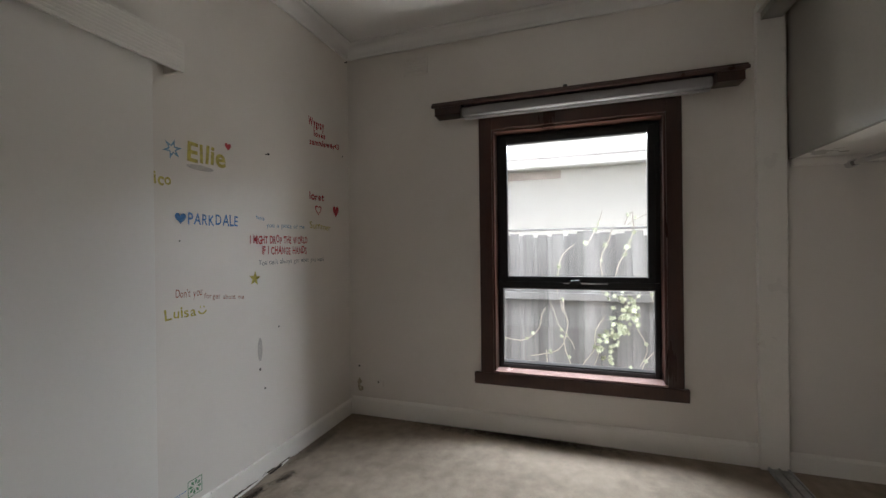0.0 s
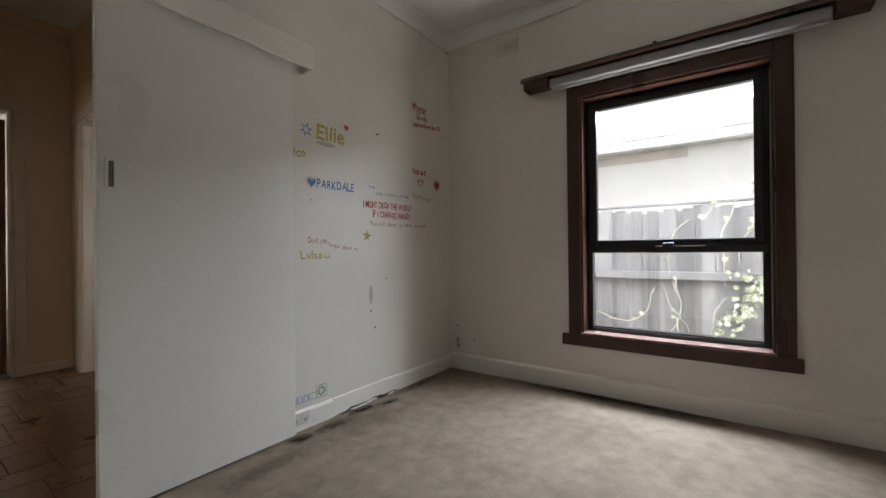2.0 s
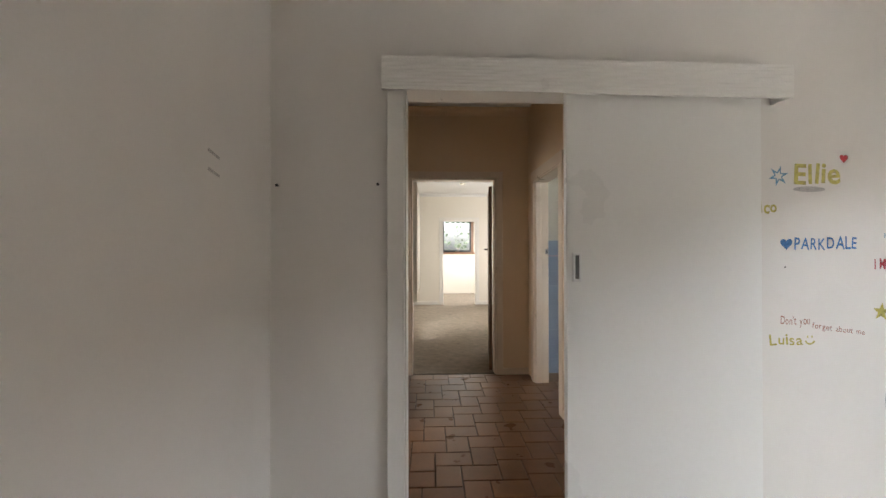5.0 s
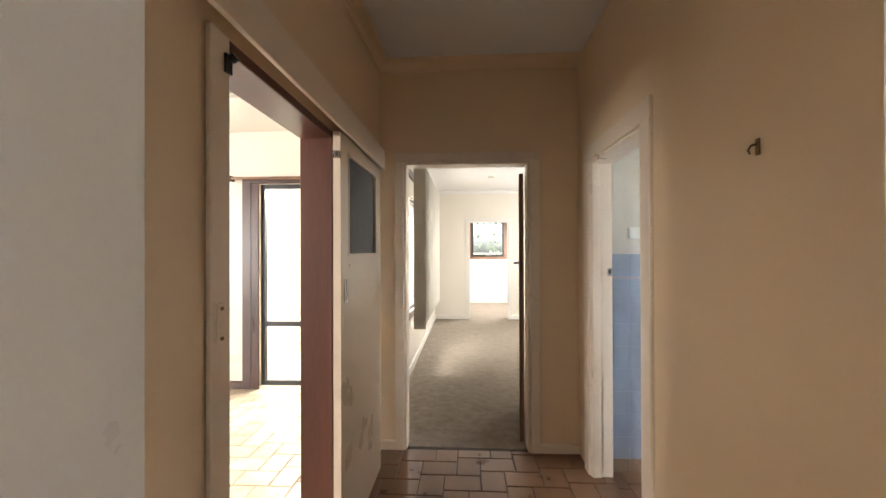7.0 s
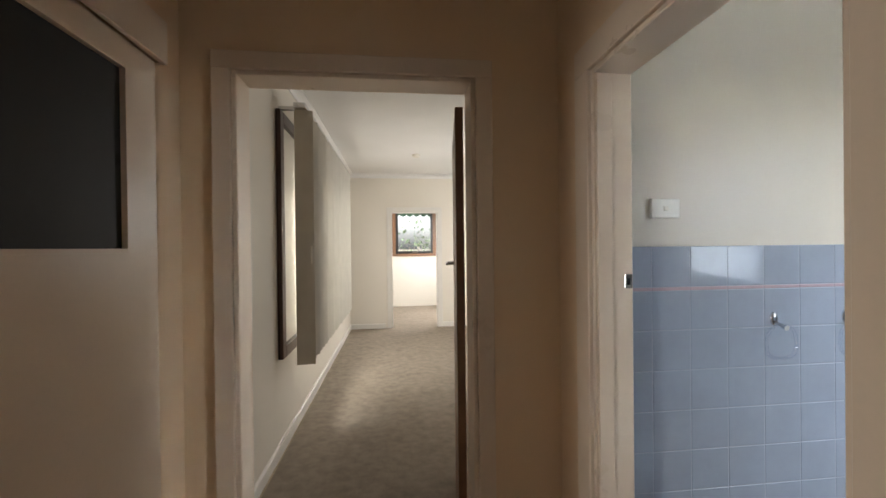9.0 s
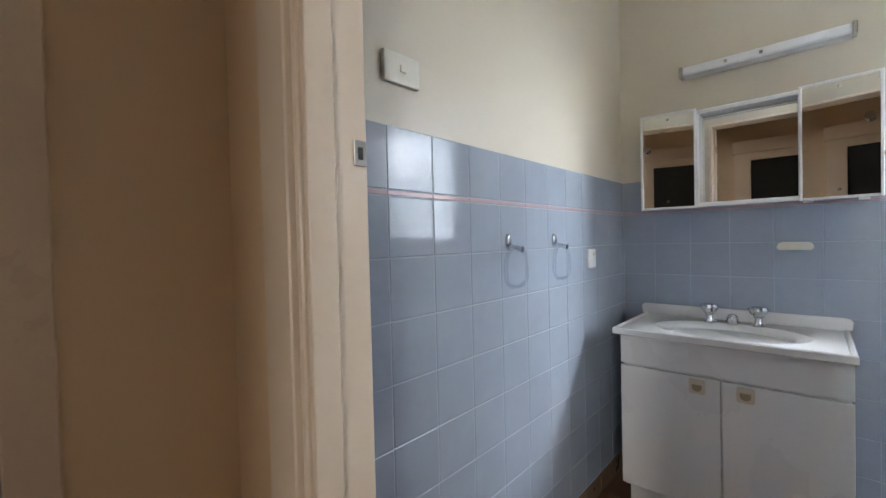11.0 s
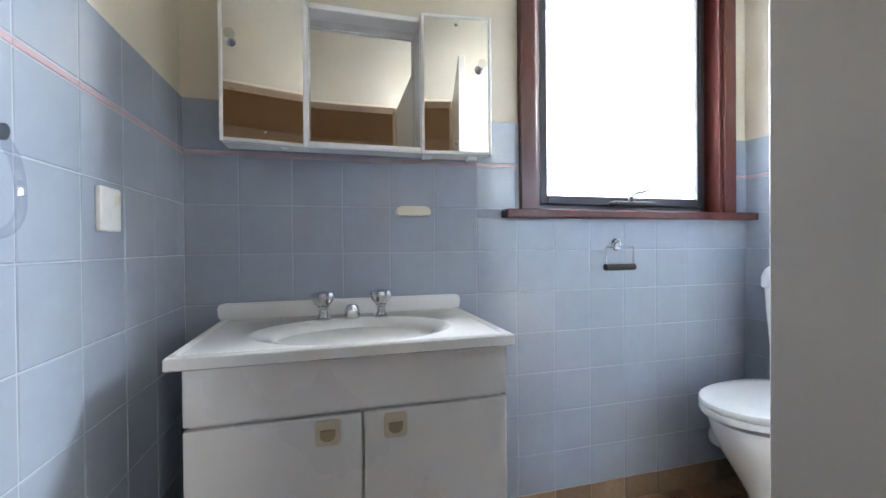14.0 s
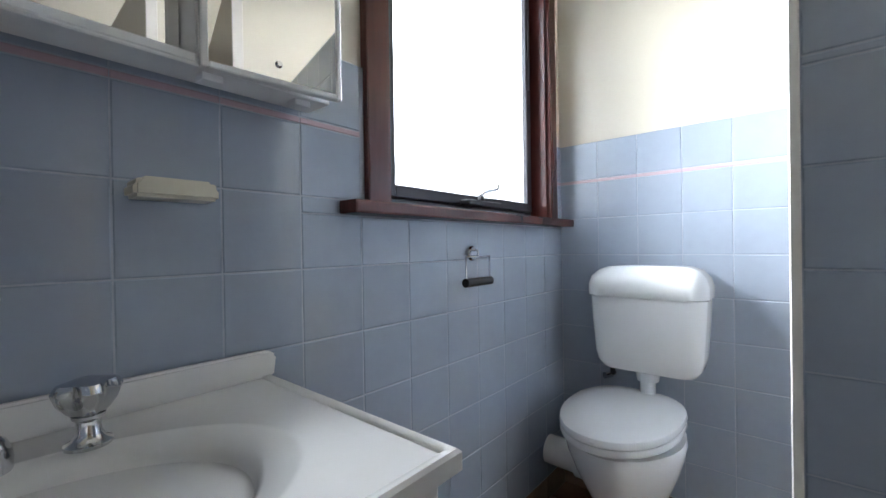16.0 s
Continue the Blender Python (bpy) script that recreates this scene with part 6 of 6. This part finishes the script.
wcols = [0.335 + 0.1525 * k for k in range(6)]
WFLIP = Matrix(((0, 0, 1, 0), (1, 0, 0, 0), (0, 1, 0, 0), (0, 0, 0, 1)))
for v0, v1 in list(zip(ROWS[4:], ROWS[5:])) + [(1.255 + 0.1525 * k, 1.255 + 0.1525 * (k + 1)) for k in range(4)]:
    for u0, u1 in zip(wcols, wcols[1:]):
        lay(west, (-1.659, 0, 0), WFLIP, (u0, u1, v0, v1), 0.010, BLUETILE)
    for u0, u1 in zip([0.83 + 0.15 * k for k in range(5)], [0.83 + 0.15 * (k + 1) for k in range(5)]):
        lay(south, (0, 0.326, 0), FLIP["south"], (u0, u1, v0, v1), 0.010, BLUETILE)
ncols = [-0.6905 - 0.1525 * k for k in range(0, 6)] + [-1.578]
tiled(nib, "south", (0, 1.2085, 0), [-c for c in ncols], strip=BLUETILE)
for k in range(3):
    for u0, u1 in zip(ncols, ncols[1:]):
        lay(nib, (0, 1.2085, 0), FLIP["south"], (-u0, -u1, 1.419 + 0.1525 * k, 1.419 + 0.1525 * (k + 1)), 0.010, BLUETILE, tilt=0.0028)


def pave(wall, x0, x1, y0, y1, z, material, limit=None, seed=2):
    """Terracotta paving in a stepped two-size bond, clipped to the floor's edges; past the limit the tiles are joined."""
    rng = random.Random(seed)
    ax, ay, cx, cy = 0.154, -0.165, 0.0765, 0.39
    loose = bmesh.new() if limit is not None else None
    for i in range(-90, 90):
        for j in range(-45, 45):
            px, py = -2.643 + i * ax + j * cx, 1.38 + i * ay + j * cy
            if not (x0 - 0.3 < px < x1 + 0.1 and y0 - 0.45 < py < y1 + 0.1):
                continue
            for u0, u1, v0, v1 in ((px, px + 0.154, py, py + 0.225), (px, px + 0.2305, py + 0.225, py + 0.39)):
                a0, a1, b0, b1 = max(u0, x0), min(u1, x1), max(v0, y0), min(v1, y1)
                if a1 - a0 < 0.025 or b1 - b0 < 0.025:
                    continue
                t = 0.009 + rng.choice((0, 0.0004, 0.0008, 0.0012))
                if limit is not None and not limit(a0, b0):
                    c = [loose.verts.new(p) for p in ((a0 + 0.004, b0 + 0.004, z + t - 0.009), (a1 - 0.004, b0 + 0.004, z + t - 0.009), (a1 - 0.004, b1 - 0.004, z + t - 0.009), (a0 + 0.004, b1 - 0.004, z + t - 0.009))]
                    d = [loose.verts.new((v.co.x + (0.002 if k in (1, 2) else -0.002), v.co.y + (0.002 if k > 1 else -0.002), z - 0.009)) for k, v in enumerate(c)]
                    loose.faces.new(c)
                    for k in range(4):
                        loose.faces.new((d[k], d[(k + 1) % 4], c[(k + 1) % 4], c[k]))
                else:
                    lay(wall, (0, 0, z - 0.009), Matrix(), (a0, a1, b0, b1), t, material, "floor_tile", gap=0.0028, bevel=0.004, tilt=0.0012, rng=rng)
    if loose and len(loose.verts):
        part("floor_tiles", loose, material, kind="stuff", label="terracotta floor tiles across the living room, daylight glare in their colour", category="floor tiles")


pave(obj["floor_hall"], -3.21, -1.66, 0.075, 2.66, 0.002, TERRA)
pave(obj["floor_bathroom"], -1.66, 0.08, 0.33, 2.48, -0.028, TERRA, seed=7)
# Same terracotta as the hall, paled so its colour carries the daylight glare.
LTILE = mat("living_room_tile_glare", (0.43, 0.34, 0.24), 0.22, var=0.2, scale=7, fine=80, bump=0.2, random_value=0.15)
pave(obj["floor_living"], -10.4, -3.22, 0.3, 6.74, 0.002, LTILE, limit=lambda a, b: a > -5.3 and b > 1.2 and b < 4.0 and a - 0.0 < -3.2, seed=9)
th_ = thing("floor_trim", -2.53, 0.065, 0, "thin dark metal carpet edge at the hall's tiles", "floor trim")
part("trim_strip", bx(-2.913, 0.055, 0.0005, -2.15, 0.075, 0.006, 0.001), BLACKMETAL, th_)
